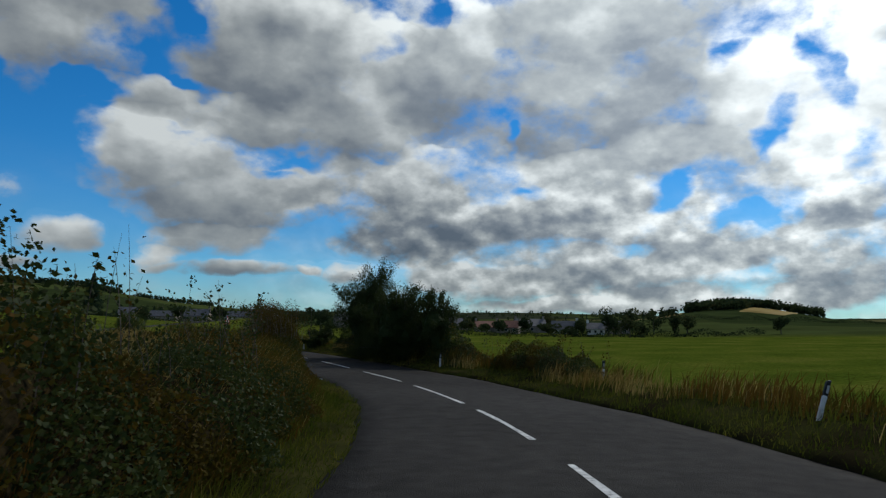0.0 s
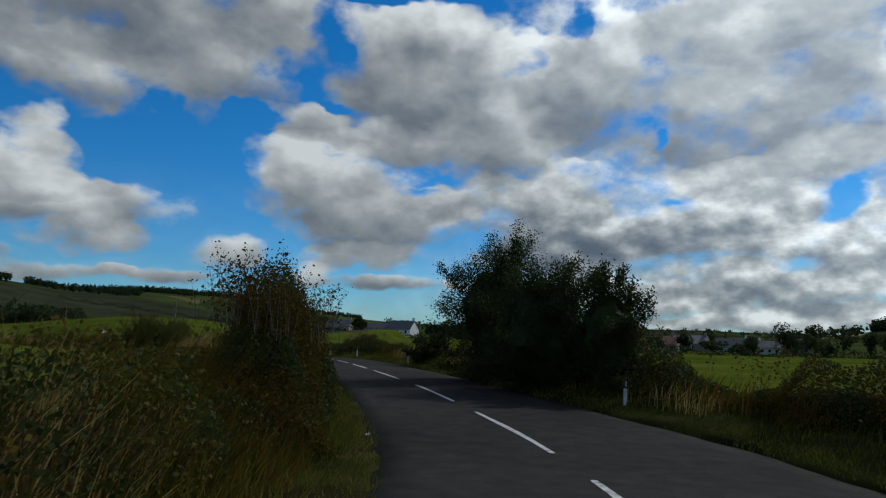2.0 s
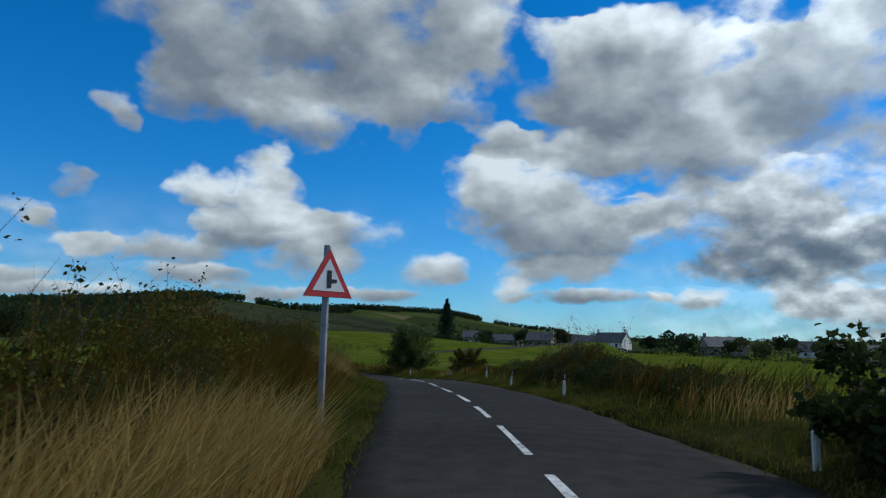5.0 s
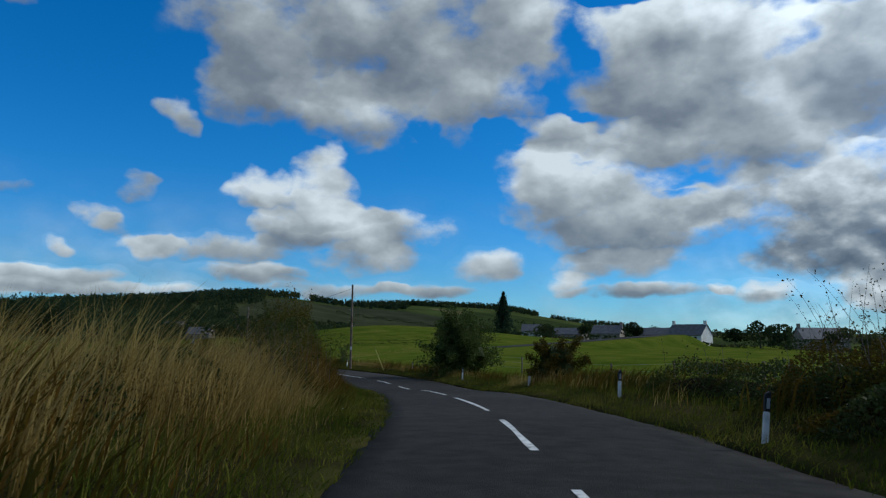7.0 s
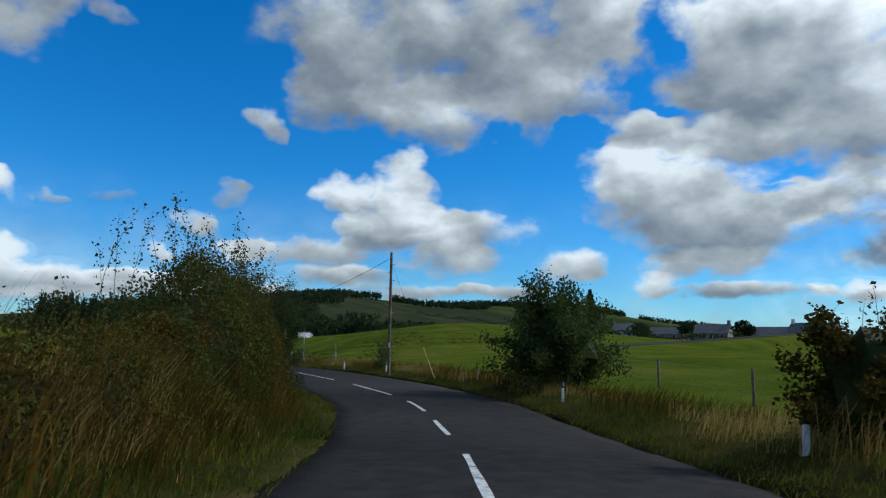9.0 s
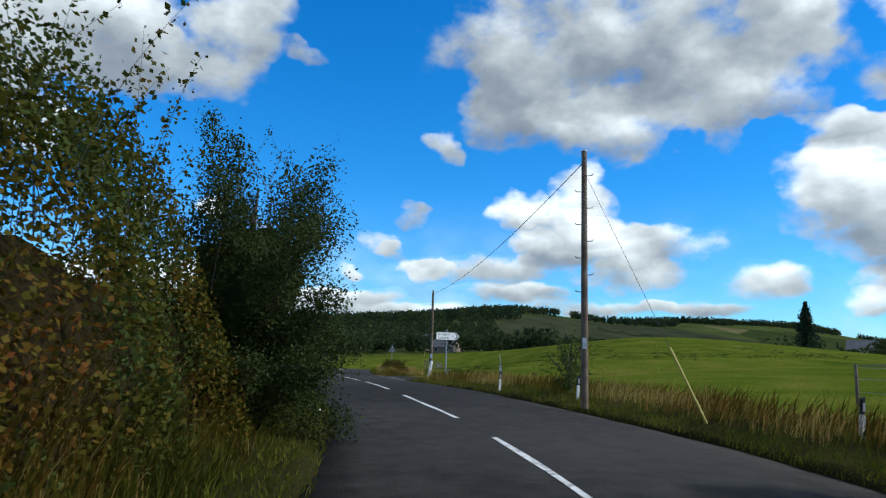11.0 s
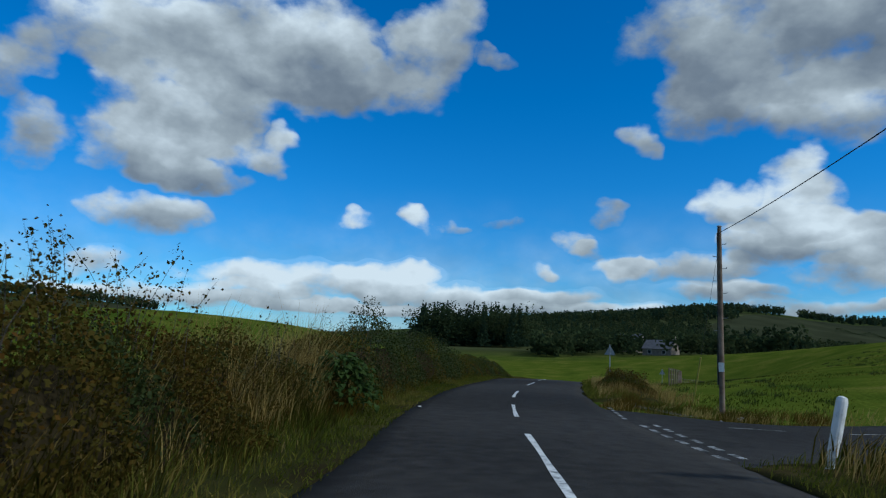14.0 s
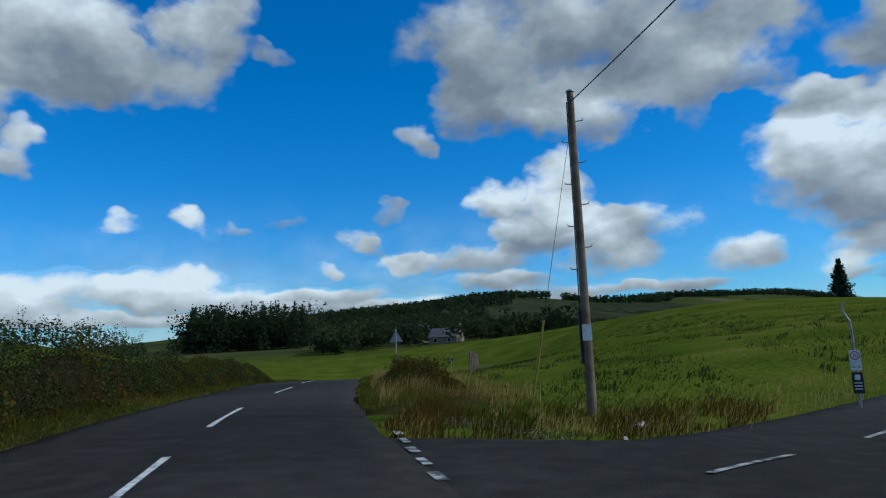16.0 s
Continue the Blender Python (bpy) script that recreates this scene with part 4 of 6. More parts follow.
    x, y = SIDE.at(ss, so)
    out.append(blades(x, y, ground_z(x, y), RNG.uniform(0.06, 0.36, n), 0.014, 0.4))
    ss, so = RNG.uniform(4.6, 40, n), RNG.uniform(1.95, 4.5, n)
    so = so + 5.5 * np.exp(-np.maximum(ss - 4.5, 0) / 2.2)
    x, y = SIDE.at(ss, so)
    out.append(blades(x, y, ground_z(x, y), RNG.uniform(0.2, 0.75, n), 0.014, 0.4))
    stuff("dry_grass", out, STRAW, "tall dry straw-coloured grass on the banks", "grass")
    # dark rank weeds: docks, nettles
    out = corner
    s, o = scatter(32000, 36, 200, lambda s: -half_left(s) - 4.2, lambda s: -half_left(s) - 0.7)
    keep = clumpy(s, o, 2.7, 0.0, 9.0)
    s, o = s[keep], o[keep]
    d = np.clip((-o - half_left(s) - 0.5) / 1.2, 0.25, 1)
    x, y, z = on_main(s, o)
    out.append(blades(x, y, z, d * RNG.uniform(0.35, 0.95, len(s)), 0.03, 0.35))
    s, o = scatter(26000, 36, 169.2, lambda s: half_right(s) + 1.0, lambda s: half_right(s) + 4.6)
    keep = clumpy(s, o, 3.4, 0.0, 6.0)
    s, o = s[keep], o[keep]
    x, y, z = on_main(s, o)
    tall = np.interp(s, [36, 60, 100, 125, 140, 168], [0.7, 0.8, 0.95, 0.7, 0.75, 0.6])
    out.append(blades(x, y, z, tall * RNG.uniform(0.4, 1.0, len(s)), 0.03, 0.35))
    # stems standing before the hedges
    s, o = scatter(34000, 36, 205, lambda s: -half_left(s) - 2.6, lambda s: -half_left(s) - 0.7)
    keep = clumpy(s, o, 1.6, -0.3, 23.0) & ~((s > 99) & (s < 114))
    s, o = s[keep], o[keep]
    x, y, z = on_main(s, o)
    d = np.clip((-o - half_left(s) - 0.5) / 1.4, 0.25, 1)
    out.append(blades(x, y, z, d * RNG.uniform(0.7, 1.5, len(s)), 0.012, 0.3))
    stuff("rank_weeds", out, WEED, "brown and dark green rank weeds behind the verges", "weeds")
    # tufts in the pasture by the junction and beside the road
    n = 32000
    x, y = RNG.uniform(-125, -79, n), 105 + 65 * RNG.uniform(0, 1, n) ** 1.6
    s, o = MAIN.near(x, y)
    ss, so = SIDE.near(x, y)
    keep = (o > 4) & (so < -3) & (waves(x, y, 4.0, 2.0) > -0.1)
    x, y = x[keep], y[keep]
    stuff("pasture_tufts", [lawn, blades(x, y, ground_z(x, y), RNG.uniform(0.05, 0.17, len(x)), 0.045, 0.6)], GRASS, "tufts of rough grass in the green pasture", "grass")


build_grass()


def pasture_rushes():
    """Dark tussocks scattered over the sloping pasture."""
    rng = np.random.default_rng(88)
    cx, cy = rng.uniform(-132, -82, 900), rng.uniform(107, 175, 900)
    keep = waves(cx, cy, 9.0, 3.0) > -0.05
    cx, cy = cx[keep], cy[keep]
    k = np.repeat(np.arange(len(cx)), 22)
    x, y = cx[k] + rng.normal(0, 0.16, len(k)), cy[k] + rng.normal(0, 0.16, len(k))
    (s, o), (ss, so) = MAIN.near(x, y), SIDE.near(x, y)
    keep = (o > half_right(s) + 3.5) & (so < -3.5)
    x, y = x[keep], y[keep]
    stuff("pasture_rushes", [blades(x, y, ground_z(x, y), rng.uniform(0.08, 0.26, len(x)), 0.03, 0.5, rng)], LEAF, "dark tussocks of rush in the sloping pasture", "grass")


pasture_rushes()


# ---- hedge, shrubs and trees ----
def shrub_points(n, cx, cy, cz, rx, ry, rz, rng, lobes=9):
    """Points in an uneven crown made of lobes."""
    c = rng.normal(size=(lobes, 3))
    c /= np.linalg.norm(c, axis=1)[:, None]
    c *= rng.uniform(0.3, 0.75, lobes)[:, None]
    r = rng.uniform(0.35, 0.6, lobes)
    k = rng.integers(0, lobes, n)
    d = rng.normal(size=(n, 3))
    d /= np.linalg.norm(d, axis=1)[:, None]
    p = c[k] + d * (r[k] * rng.uniform(0.45, 1.0, n) ** 0.5)[:, None]
    return p * (rx, ry, rz) + (cx, cy, cz)


def twigs(bm, x, y, z, n, length, rng, spread=0.45, leafy=22, girth=0.006):
    """Thin arching shoots; returns points along them for leaves."""
    pts = []
    for _ in range(n):
        a, l = rng.uniform(0, 2 * math.pi), length * rng.uniform(0.5, 1.1)
        s = spread * rng.uniform(0.2, 1.2)
        px, py = x + rng.normal(0, 0.25), y + rng.normal(0, 0.25)
        path = []
        for k in range(6):
            u = k / 5
            path.append((px + math.cos(a) * s * l * u ** 1.5, py + math.sin(a) * s * l * u ** 1.5, z + l * (u - 0.18 * s * u ** 3) + rng.normal(0, 0.01)))
        tube(bm, path, [girth * (1 - 0.75 * k / 5) for k in range(6)], 3)
        for _ in range(int(l * leafy)):
            u = rng.uniform(0.25, 1.0) * 5
            i = min(int(u), 4)
            q = Vector(path[i]).lerp(Vector(path[i + 1]), u - i)
            pts.append((q.x + rng.normal(0, 0.05), q.y + rng.normal(0, 0.05), q.z + rng.normal(0, 0.05)))
    return np.array(pts).reshape(-1, 3)


def tree(name, x, y, height, width, n, size, label, mat=LEAF, seed=0, depth=None, low=0.12, shoots=10, category="tree", lean=0.0):
    """Trunk, limbs, and a crown of leafy sprays that reach out unevenly."""
    rng = np.random.default_rng(100 + seed)
    z = gz(x, y)
    ob = thing(name, x, y, z, 0, label, category)
    part("trunk", tube(bmesh.new(), [(0, 0, -0.15), (0.04, 0.02, height * 0.2), (0.02 * width, 0.0, height * 0.45), (lean, 0.1, height * 0.8)], [height * 0.035, height * 0.026, height * 0.018, 0.015], 8), BARK, ob)
    depth = depth or width
    pts = []
    sprays = max(26, int(26 * width * height / 9))
    per = n // sprays
    for k in range(sprays):
        a = k * 2.39996 + rng.uniform(-0.3, 0.3)
        up = rng.uniform(0, 1) ** 0.8
        reach = rng.uniform(0.72, 1.12) * (1.0 + 0.2 * math.sin(2 * a + seed) + 0.16 * math.sin(3 * a + 2.1 * seed))
        top = height * (low + (1 - low) * up) * rng.uniform(0.92, 1.04)
        r = math.sqrt(max(0.04, 1 - (2 * up - 0.75) ** 2 / 1.75)) * reach
        tip = Vector((lean * up + math.cos(a) * width / 2 * r, math.sin(a) * depth / 2 * r, top))
        root = Vector((lean * up * 0.5, 0, max(0.1, top * rng.uniform(0.25, 0.6))))
        mid = root.lerp(tip, 0.55) + Vector((0, 0, 0.08 * height * rng.uniform(-0.3, 1)))
        if k < 12:
            part("limb", tube(bmesh.new(), [root, mid, tip], [height * 0.012, height * 0.007, 0.006], 5), BARK, ob)
        u = rng.uniform(0.15, 1.08, per)[:, None]
        line = (1 - u) ** 2 * np.array(root) + 2 * u * (1 - u) * np.array(mid) + u ** 2 * np.array(tip)
        sg = (0.062 * min(width, height) * rng.uniform(0.75, 1.3)) * (1.15 - 0.55 * u)
        pts.append(line + rng.normal(size=(per, 3)) * sg)
    p = np.concatenate(pts)
    p = p[p[:, 2] > 0.05]
    if n > 8000:
        bm = bmesh.new()
        bmesh.ops.create_icosphere(bm, subdivisions=3, radius=1.0)
        for v in bm.verts:
            f = (0.85 + 0.35 * noise.noise(v.co * 2.2 + Vector((seed, 0, 0)))) * (0.72 if name == "hedge_tree" else 1.0)
            v.co = Vector((lean * 0.5 + v.co.x * width * 0.34 * f, v.co.y * depth * 0.34 * f, height * 0.44 + v.co.z * height * 0.38 * f))
        part("inner_growth", bm, LEAF, ob)
    if shoots:
        bm = bmesh.new()
        tw = []
        for k in range(shoots):
            a, r = rng.uniform(0, 2 * math.pi), rng.uniform(0, 0.36)
            tw.append(twigs(bm, lean + math.cos(a) * width * r, math.sin(a) * depth * r, height * rng.uniform(0.7, 0.86) * (1 - 0.5 * r), 2, height * 0.24, rng, 0.8))
        tagged(part("shoot_growth", bm, BARK, ob), kind="stuff")
        p = np.concatenate([p] + tw)
    stuff("crown", [leaves(p, size, rng)], mat, "", "", ob)
    return ob


def far_tree_points(x, y, z, h, w, n, rng, conifer=False):
    if conifer:
        u = rng.uniform(0, 1, n) ** 0.7
        a = rng.uniform(0, 2 * np.pi, n)
        r = (u * w / 2) * rng.uniform(0.5, 1, n) ** 0.5 * (0.8 + 0.2 * np.sin(u * 40))
        return np.stack([x + np.cos(a) * r, y + np.sin(a) * r, z + h * (1 - u * 0.94)], 1)
    return shrub_points(n, x, y, z + h * 0.55, w * 0.6, w * 0.6, h * 0.48, rng, 6)
# hawthorns on the right of the first bend
tree("hawthorn", -4.1, 38.0, 5.2, 3.9, 76000, 0.052, "dense dark hawthorn tree overhanging the verge", seed=1, low=0.02, shoots=9)
tree("hawthorn", -2.3, 34.7, 4.1, 3.8, 56000, 0.054, "dense dark hawthorn bush beside the road", seed=2, low=0.02, shoots=9)
tree("hawthorn", -0.5, 33.2, 3.6, 2.6, 30000, 0.054, "dense dark hawthorn bush at the field edge", seed=3, low=0.02, shoots=6)
tree("elder_bush", -8.3, 45.3, 1.7, 2.4, 6000, 0.09, "low leafy elder bush past the hawthorns", seed=4, low=0.02, shoots=4, category="bush")
# bushes of the second bend
tree("willow_bush", -41.0, 88.5, 4.1, 4.6, 30000, 0.09, "round green willow bush at the field edge", mat=WILLOW, seed=5, low=0.03, shoots=6, category="bush")
tree("blackthorn_bush", -29.3, 77.0, 2.2, 2.2, 16000, 0.06, "reddish brown blackthorn bush behind the verge", mat=LEAF_RED, seed=6, low=0.03, shoots=4, category="bush")
tree("hedge_tree", -51.1, 82.9, 4.7, 3.4, 100000, 0.038, "tall leafy hawthorn standing out of the roadside hedge", seed=7, low=0.05, shoots=12)
tree("sapling", -55.6, 94.2, 2.1, 1.3, 1500, 0.06, "thin green sapling at the field edge", mat=WILLOW, seed=8, low=0.1, shoots=4, category="bush")


def hedge_run(name, s0, s1, o0, height, thick, per_m, mat, label, size=0.044, seed=0, shoots=1.0, twig=0.8, leafy=22, tleaf=1.0, second=None):
    """A rambling hedge: bramble and thorn over the bank, with shoots standing out."""
    rng = np.random.default_rng(500 + seed)
    n = int((s1 - s0) * per_m * 3.1)
    s = rng.uniform(s0, s1, n)
    fade = np.clip(np.minimum(s - s0, s1 - s) / 1.8, 0.15, 1) ** 0.6
    a = rng.uniform(0, np.pi, n)
    r = rng.uniform(0.55, 1.0, n) ** 0.5
    hh = height * (0.82 + 0.3 * waves(s, 0 * s, 2.6, seed) + 0.22 * waves(s, a, 0.7, seed + 1))
    o = o0 + np.cos(a) * thick / 2 * r * (0.8 + 0.3 * waves(s, a, 1.2, seed + 2))
    x, y = MAIN.at(s, o)
    zz = surface_z(s, o) * 0.6 + surface_z(s, np.full(n, o0)) * 0.4
    z = zz + np.sin(a) * hh * fade * r
    pts = np.stack([x, y, z], 1)
    # sprays of another leaf here and there
    other = waves(s, a * 0.8 + o, 0.9, seed + 5) + 0.5 * waves(s, z, 0.35, seed + 6) > 0.2
    arr = [leaves(pts[~other], size, rng)]
    ob = new(name)
    tagged(ob, label, "hedge")
    bm = bmesh.new()
    tp = []
    for _ in range(int((s1 - s0) * shoots)):
        ss = rng.uniform(s0 + 0.3, s1 - 0.3)
        oo = o0 - math.copysign(1, -o0) * 0.1 + np.clip(rng.normal(0, thick * 0.2), -0.6, 0.6)
        px, py = MAIN.at(ss, oo)
        tp.append(twigs(bm, float(px), float(py), float(surface_z(np.array([ss]), np.array([oo]))[0]) + height * 0.55, 2, twig + height * 0.3, rng, 0.42, leafy))
    if tp:
        arr.append(leaves(np.concatenate(tp), size * tleaf * 1.2, rng))
        tagged(part("shoot_growth", bm, BARK, ob), kind="stuff")
    else:
        bm.free()
    stuff("foliage", arr, mat, "", "", ob)
    stuff("leaf_sprays", [leaves(pts[other], size, rng)], second or (BRAMBLE if mat is LEAF else LEAF), "", "", ob)
    # solid inner growth, coloured dark to stand for the shade inside the hedge
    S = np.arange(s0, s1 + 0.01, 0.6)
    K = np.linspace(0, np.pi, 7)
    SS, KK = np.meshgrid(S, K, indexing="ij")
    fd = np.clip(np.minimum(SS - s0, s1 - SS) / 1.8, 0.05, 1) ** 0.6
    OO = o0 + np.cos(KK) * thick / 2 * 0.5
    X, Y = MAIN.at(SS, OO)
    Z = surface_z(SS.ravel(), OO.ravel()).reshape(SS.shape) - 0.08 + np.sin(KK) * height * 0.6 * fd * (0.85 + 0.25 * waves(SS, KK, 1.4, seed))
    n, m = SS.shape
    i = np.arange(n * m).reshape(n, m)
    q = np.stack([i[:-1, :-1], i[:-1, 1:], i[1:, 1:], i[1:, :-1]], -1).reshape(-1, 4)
    part_mesh("inner_growth", raw_mesh("inner_growth", np.stack([X.ravel(), Y.ravel(), Z.ravel()], 1), q, np.zeros((0, 3), int), BANK_SHADE, True), ob)
    return ob


# tall leafy weeds at the road's edge
for s, o, h, w, n in ((96.8, -3.9, 2.0, 0.9, 1500), (118.5, -3.9, 1.7, 0.8, 1200)):
    x, y = MAIN.at(s, o)
    tree("tall_weed", float(x), float(y), h, w, n * 2, 0.032, "tall leafy weed standing in dry grass", mat=BRAMBLE, seed=int(s), low=0.1, shoots=3, category="weed")
# left side, from the start
hedge_run("bramble_hedge", 34, 47, -4.9, 2.0, 2.9, 640, LEAF_RED, "dark overgrown bramble and weed bank", seed=1, shoots=1.6, twig=0.5, leafy=8, tleaf=0.7)
hedge_run("bramble_hedge", 44, 53, -4.6, 1.6, 2.9, 900, LEAF, "brown bramble bank with tall leafy saplings", seed=17, shoots=2.2, twig=0.6, leafy=34, tleaf=0.8, second=LEAF_RED)
hedge_run("bramble_hedge", 51, 67.5, -4.5, 1.1, 2.2, 420, BRAMBLE, "low green bramble bank beside the road", seed=2, shoots=0.3)
hedge_run("dog_rose_hedge", 63.2, 73, -3.95, 2.55, 2.0, 1700, LEAF_RED, "tall tangled dog rose hedge with thin shoots", size=0.04, seed=3, shoots=14, twig=0.4, leafy=40, tleaf=0.75)
hedge_run("bramble_hedge", 70, 92, -4.2, 1.3, 2.2, 420, BRAMBLE, "low tangled bramble bank with leafy shoots", seed=4, shoots=2.6, twig=0.6, leafy=20, tleaf=0.8)
hedge_run("bramble_hedge", 92, 110, -4.9, 0.7, 2.2, 260, LEAF_RED, "low weedy bank under dry grass", seed=5, shoots=0.2)
hedge_run("dog_rose_hedge", 111.3, 116, -4.2, 0.8, 1.9, 420, BRAMBLE, "low dog rose scrub with thin shoots", size=0.036, seed=6, shoots=7.0, twig=0.85, leafy=18)
hedge_run("bramble_hedge", 117, 128, -4.5, 1.2, 2.6, 480, BRAMBLE, "tangled bramble hedge on the bank", seed=7, shoots=0.8)
hedge_run("thorn_hedge", 125, 144.5, -4.9, 3.0, 3.2, 1350, BRAMBLE, "high mixed hedge of thorn, bramble and rose hips", size=0.05, seed=8, shoots=4, twig=1.2, leafy=30, tleaf=0.8, second=WILLOW)
hedge_run("bramble_hedge", 146, 168, -4.6, 1.75, 2.5, 620, LEAF_RED, "dark bramble bank with leafy shoots", seed=9, shoots=3, twig=0.6, leafy=36, tleaf=0.7)
hedge_run("bramble_hedge", 164, 180, -4.9, 1.55, 2.4, 480, LEAF_RED, "brown weedy bank under dry grass", seed=10, shoots=2.0, twig=0.4, leafy=14, tleaf=0.8)
hedge_run("field_hedge", 176, 195, -4.7, 2.4, 2.9, 520, LEAF, "dark green overgrown field hedge", size=0.055, seed=11, shoots=2.0, twig=0.2, leafy=34, tleaf=0.55)
hedge_run("field_hedge", 192, 214, -4.7, 1.35, 2.4, 420, LEAF, "low dark green field hedge", size=0.06, seed=20, shoots=0.6, twig=0.2, leafy=30, tleaf=0.6)
# right side
BUSH = float(MAIN.near(np.array([-93.6]), np.array([110.5]))[0][0])
hedge_run("dog_rose_bush", BUSH - 4.0, BUSH + 4.0, 4.7, 0.8, 3.0, 900, LEAF_RED, "rusty brown dog rose bush on the verge", size=0.06, seed=25, shoots=7.0, twig=0.3, leafy=30, tleaf=0.9, second=BRAMBLE)
hedge_run("bramble_hedge", 90, 107, 4.15, 0.75, 1.7, 620, LEAF, "dark low bramble scrub against the road edge", seed=24, shoots=0.8, twig=0.3, leafy=14, tleaf=0.8, second=LEAF_RED)
hedge_run("bramble_hedge", 68.5, 86, 5.1, 1.8, 2.5, 600, LEAF, "dark low growth under the hawthorns", size=0.055, seed=18, shoots=0.8, twig=0.3)
hedge_run("weed_hedge", 40, 57, 5.6, 0.35, 2.0, 200, LEAF_RED, "brown weeds along the field edge", seed=12, shoots=0.3, twig=0.2)
hedge_run("bramble_hedge", 60, 68, 5.3, 1.2, 2.2, 900, LEAF_RED, "low dark bramble bush behind the verge", seed=13, shoots=2.5, twig=0.5)
hedge_run("bramble_hedge", 97, 114.5, 4.9, 1.05, 2.4, 700, LEAF, "dark green bramble scrub behind the marker posts", seed=14, shoots=1.5, twig=0.5, leafy=14, tleaf=0.8)
hedge_run("briar_hedge", 100, 110, 5.0, 1.45, 2.2, 900, LEAF_RED, "brown briar thicket with tall bare shoots", size=0.038, seed=19, shoots=5.0, twig=1.0, leafy=9, tleaf=0.8)
hedge_run("bramble_hedge", 112, 120, 5.0, 0.6, 2.0, 300, BRAMBLE, "low green scrub behind the verge", seed=15, shoots=0.3, twig=0.3)
hedge_run("bramble_hedge", 138, 147, 6.2, 0.45, 2.0, 300, BRAMBLE, "low dark bramble scrub under the guy wire", seed=16, shoots=0.4, twig=0.3)


def leafy_plant(x, y, z):
    """A mound of broad drooping leaves on stalks."""
    rng = np.random.default_rng(77)
    ob = thing("butterbur_clump", x, y, z, 0, "dark green clump of large drooping leaves", "plant")
    vs, qs = [], []
    for k in range(760):
        a, u = rng.uniform(0, 2 * math.pi), rng.uniform(0, 1) ** 0.7
        reach = 0.9 * (1 - 0.75 * u ** 2.2) * rng.uniform(0.55, 1.1)
        c = Vector((math.cos(a) * reach, math.sin(a) * reach, 0.12 + 1.05 * u * rng.uniform(0.85, 1.1)))
        b2 = a + rng.normal(0, 0.7)
        l, w, droop = rng.uniform(0.13, 0.27), rng.uniform(0.03, 0.062), rng.uniform(0.2, 1.3)
        out, side = Vector((math.cos(b2), math.sin(b2), 0)), Vector((-math.sin(b2), math.cos(b2), rng.normal(0, 0.35)))
        rows = []
        for q in range(5):
            f = q / 4
            p = c + out * l * f * math.cos(droop * f) + Vector((0, 0, 0.25 * l * f - l * math.sin(droop * f) * f))
            ww = w * (0.35, 0.95, 1.0, 0.65, 0.06)[q]
            up = Vector((0, 0, 0.3 * ww))
            rows.append((p - side * ww + up, p, p + side * ww + up))
        i = len(vs)
        for r in rows:
            vs += r
        for q in range(4):
            for e in range(2):
                j = i + 3 * q + e
                qs.append((j, j + 1, j + 4, j + 3))
    part_mesh("leafage", mesh_of("leafage", vs, qs, FERN), ob)
    for k in range(26):
        a, r, h = rng.uniform(0, 2 * math.pi), rng.uniform(0.05, 0.55), rng.uniform(0.5, 1.1)
        part("stalk", tube(bmesh.new(), [(math.cos(a) * r * 0.5, math.sin(a) * r * 0.5, -0.1), (math.cos(a) * r, math.sin(a) * r, h * 0.6), (math.cos(a) * r * 1.2, math.sin(a) * r * 1.2, h)], [0.012, 0.01, 0.006], 5), BRAMBLE, ob)


_s, _o = MAIN.near(np.array([-78.0]), np.array([93.5]))
leafy_plant(-78.0, 93.5, float(surface_z(_s, _o)[0]))


# ---- marker posts ----
def marker_post(x, y, z, rz, label, tilt=(0, 0), height=0.7):
    """Black and white verge post with a reflector strip."""
    ob = thing("marker_post", x, y, z, rz, label, "marker post", "verge marker posts", tilt)
    bm = box(bmesh.new(), -0.036, 0.036, -0.03, 0.03, -0.2, height * 0.62, 0.012)
    part("lower_post", bm, WHITE, ob, "white painted lower post")
    bm = box(bmesh.new(), -0.036, 0.036, -0.03, 0.03, height * 0.622, height * 0.93, 0.012)
    for v in bm.verts:
        if v.co.z > height * 0.9:
            v.co.z += 0.05 * (1 + v.co.x / 0.042) / 2
    part("black_band", bm, BLACK, ob, "black painted band")
    part("reflector", box(bmesh.new(), -0.018, 0.018, -0.04, -0.0305, height * 0.68, height * 0.86), REFLECTOR, ob, "pale reflector strip")
    return ob


POSTS = [(5.8, 10.8, 18), (4.9, 21.3, 2), (2.8, 28.7, 1), (-0.2, 30.7, 1), (-3.5, 37.0, 2), (-9.3, 45.2, 0), (-15.1, 54.6, 2), (-19.93, 62.33, 6), (-24.0, 68.7, 2), (-29.9, 75.8, 3), (-38.3, 84.6, 1), (-45.8, 90.2, 4), (-53.9, 92.8, 2),
         (-58.96, 94.3, 3), (-68.7, 98.9, 9)]
for x, y, lean in POSTS:
    s, o = (float(v[0]) for v in MAIN.near(np.array([x]), np.array([y])))
    t = np.interp(s, MAIN.s, np.degrees(np.unwrap(np.arctan2(-MAIN.t[:, 0], MAIN.t[:, 1]))))
    marker_post(x, y, float(surface_z(np.array([s]), np.array([o]))[0]) - 0.06, t, "black and white verge marker post leaning in the grass" if lean > 3 else "black and white verge marker post in the grass", (0, lean))


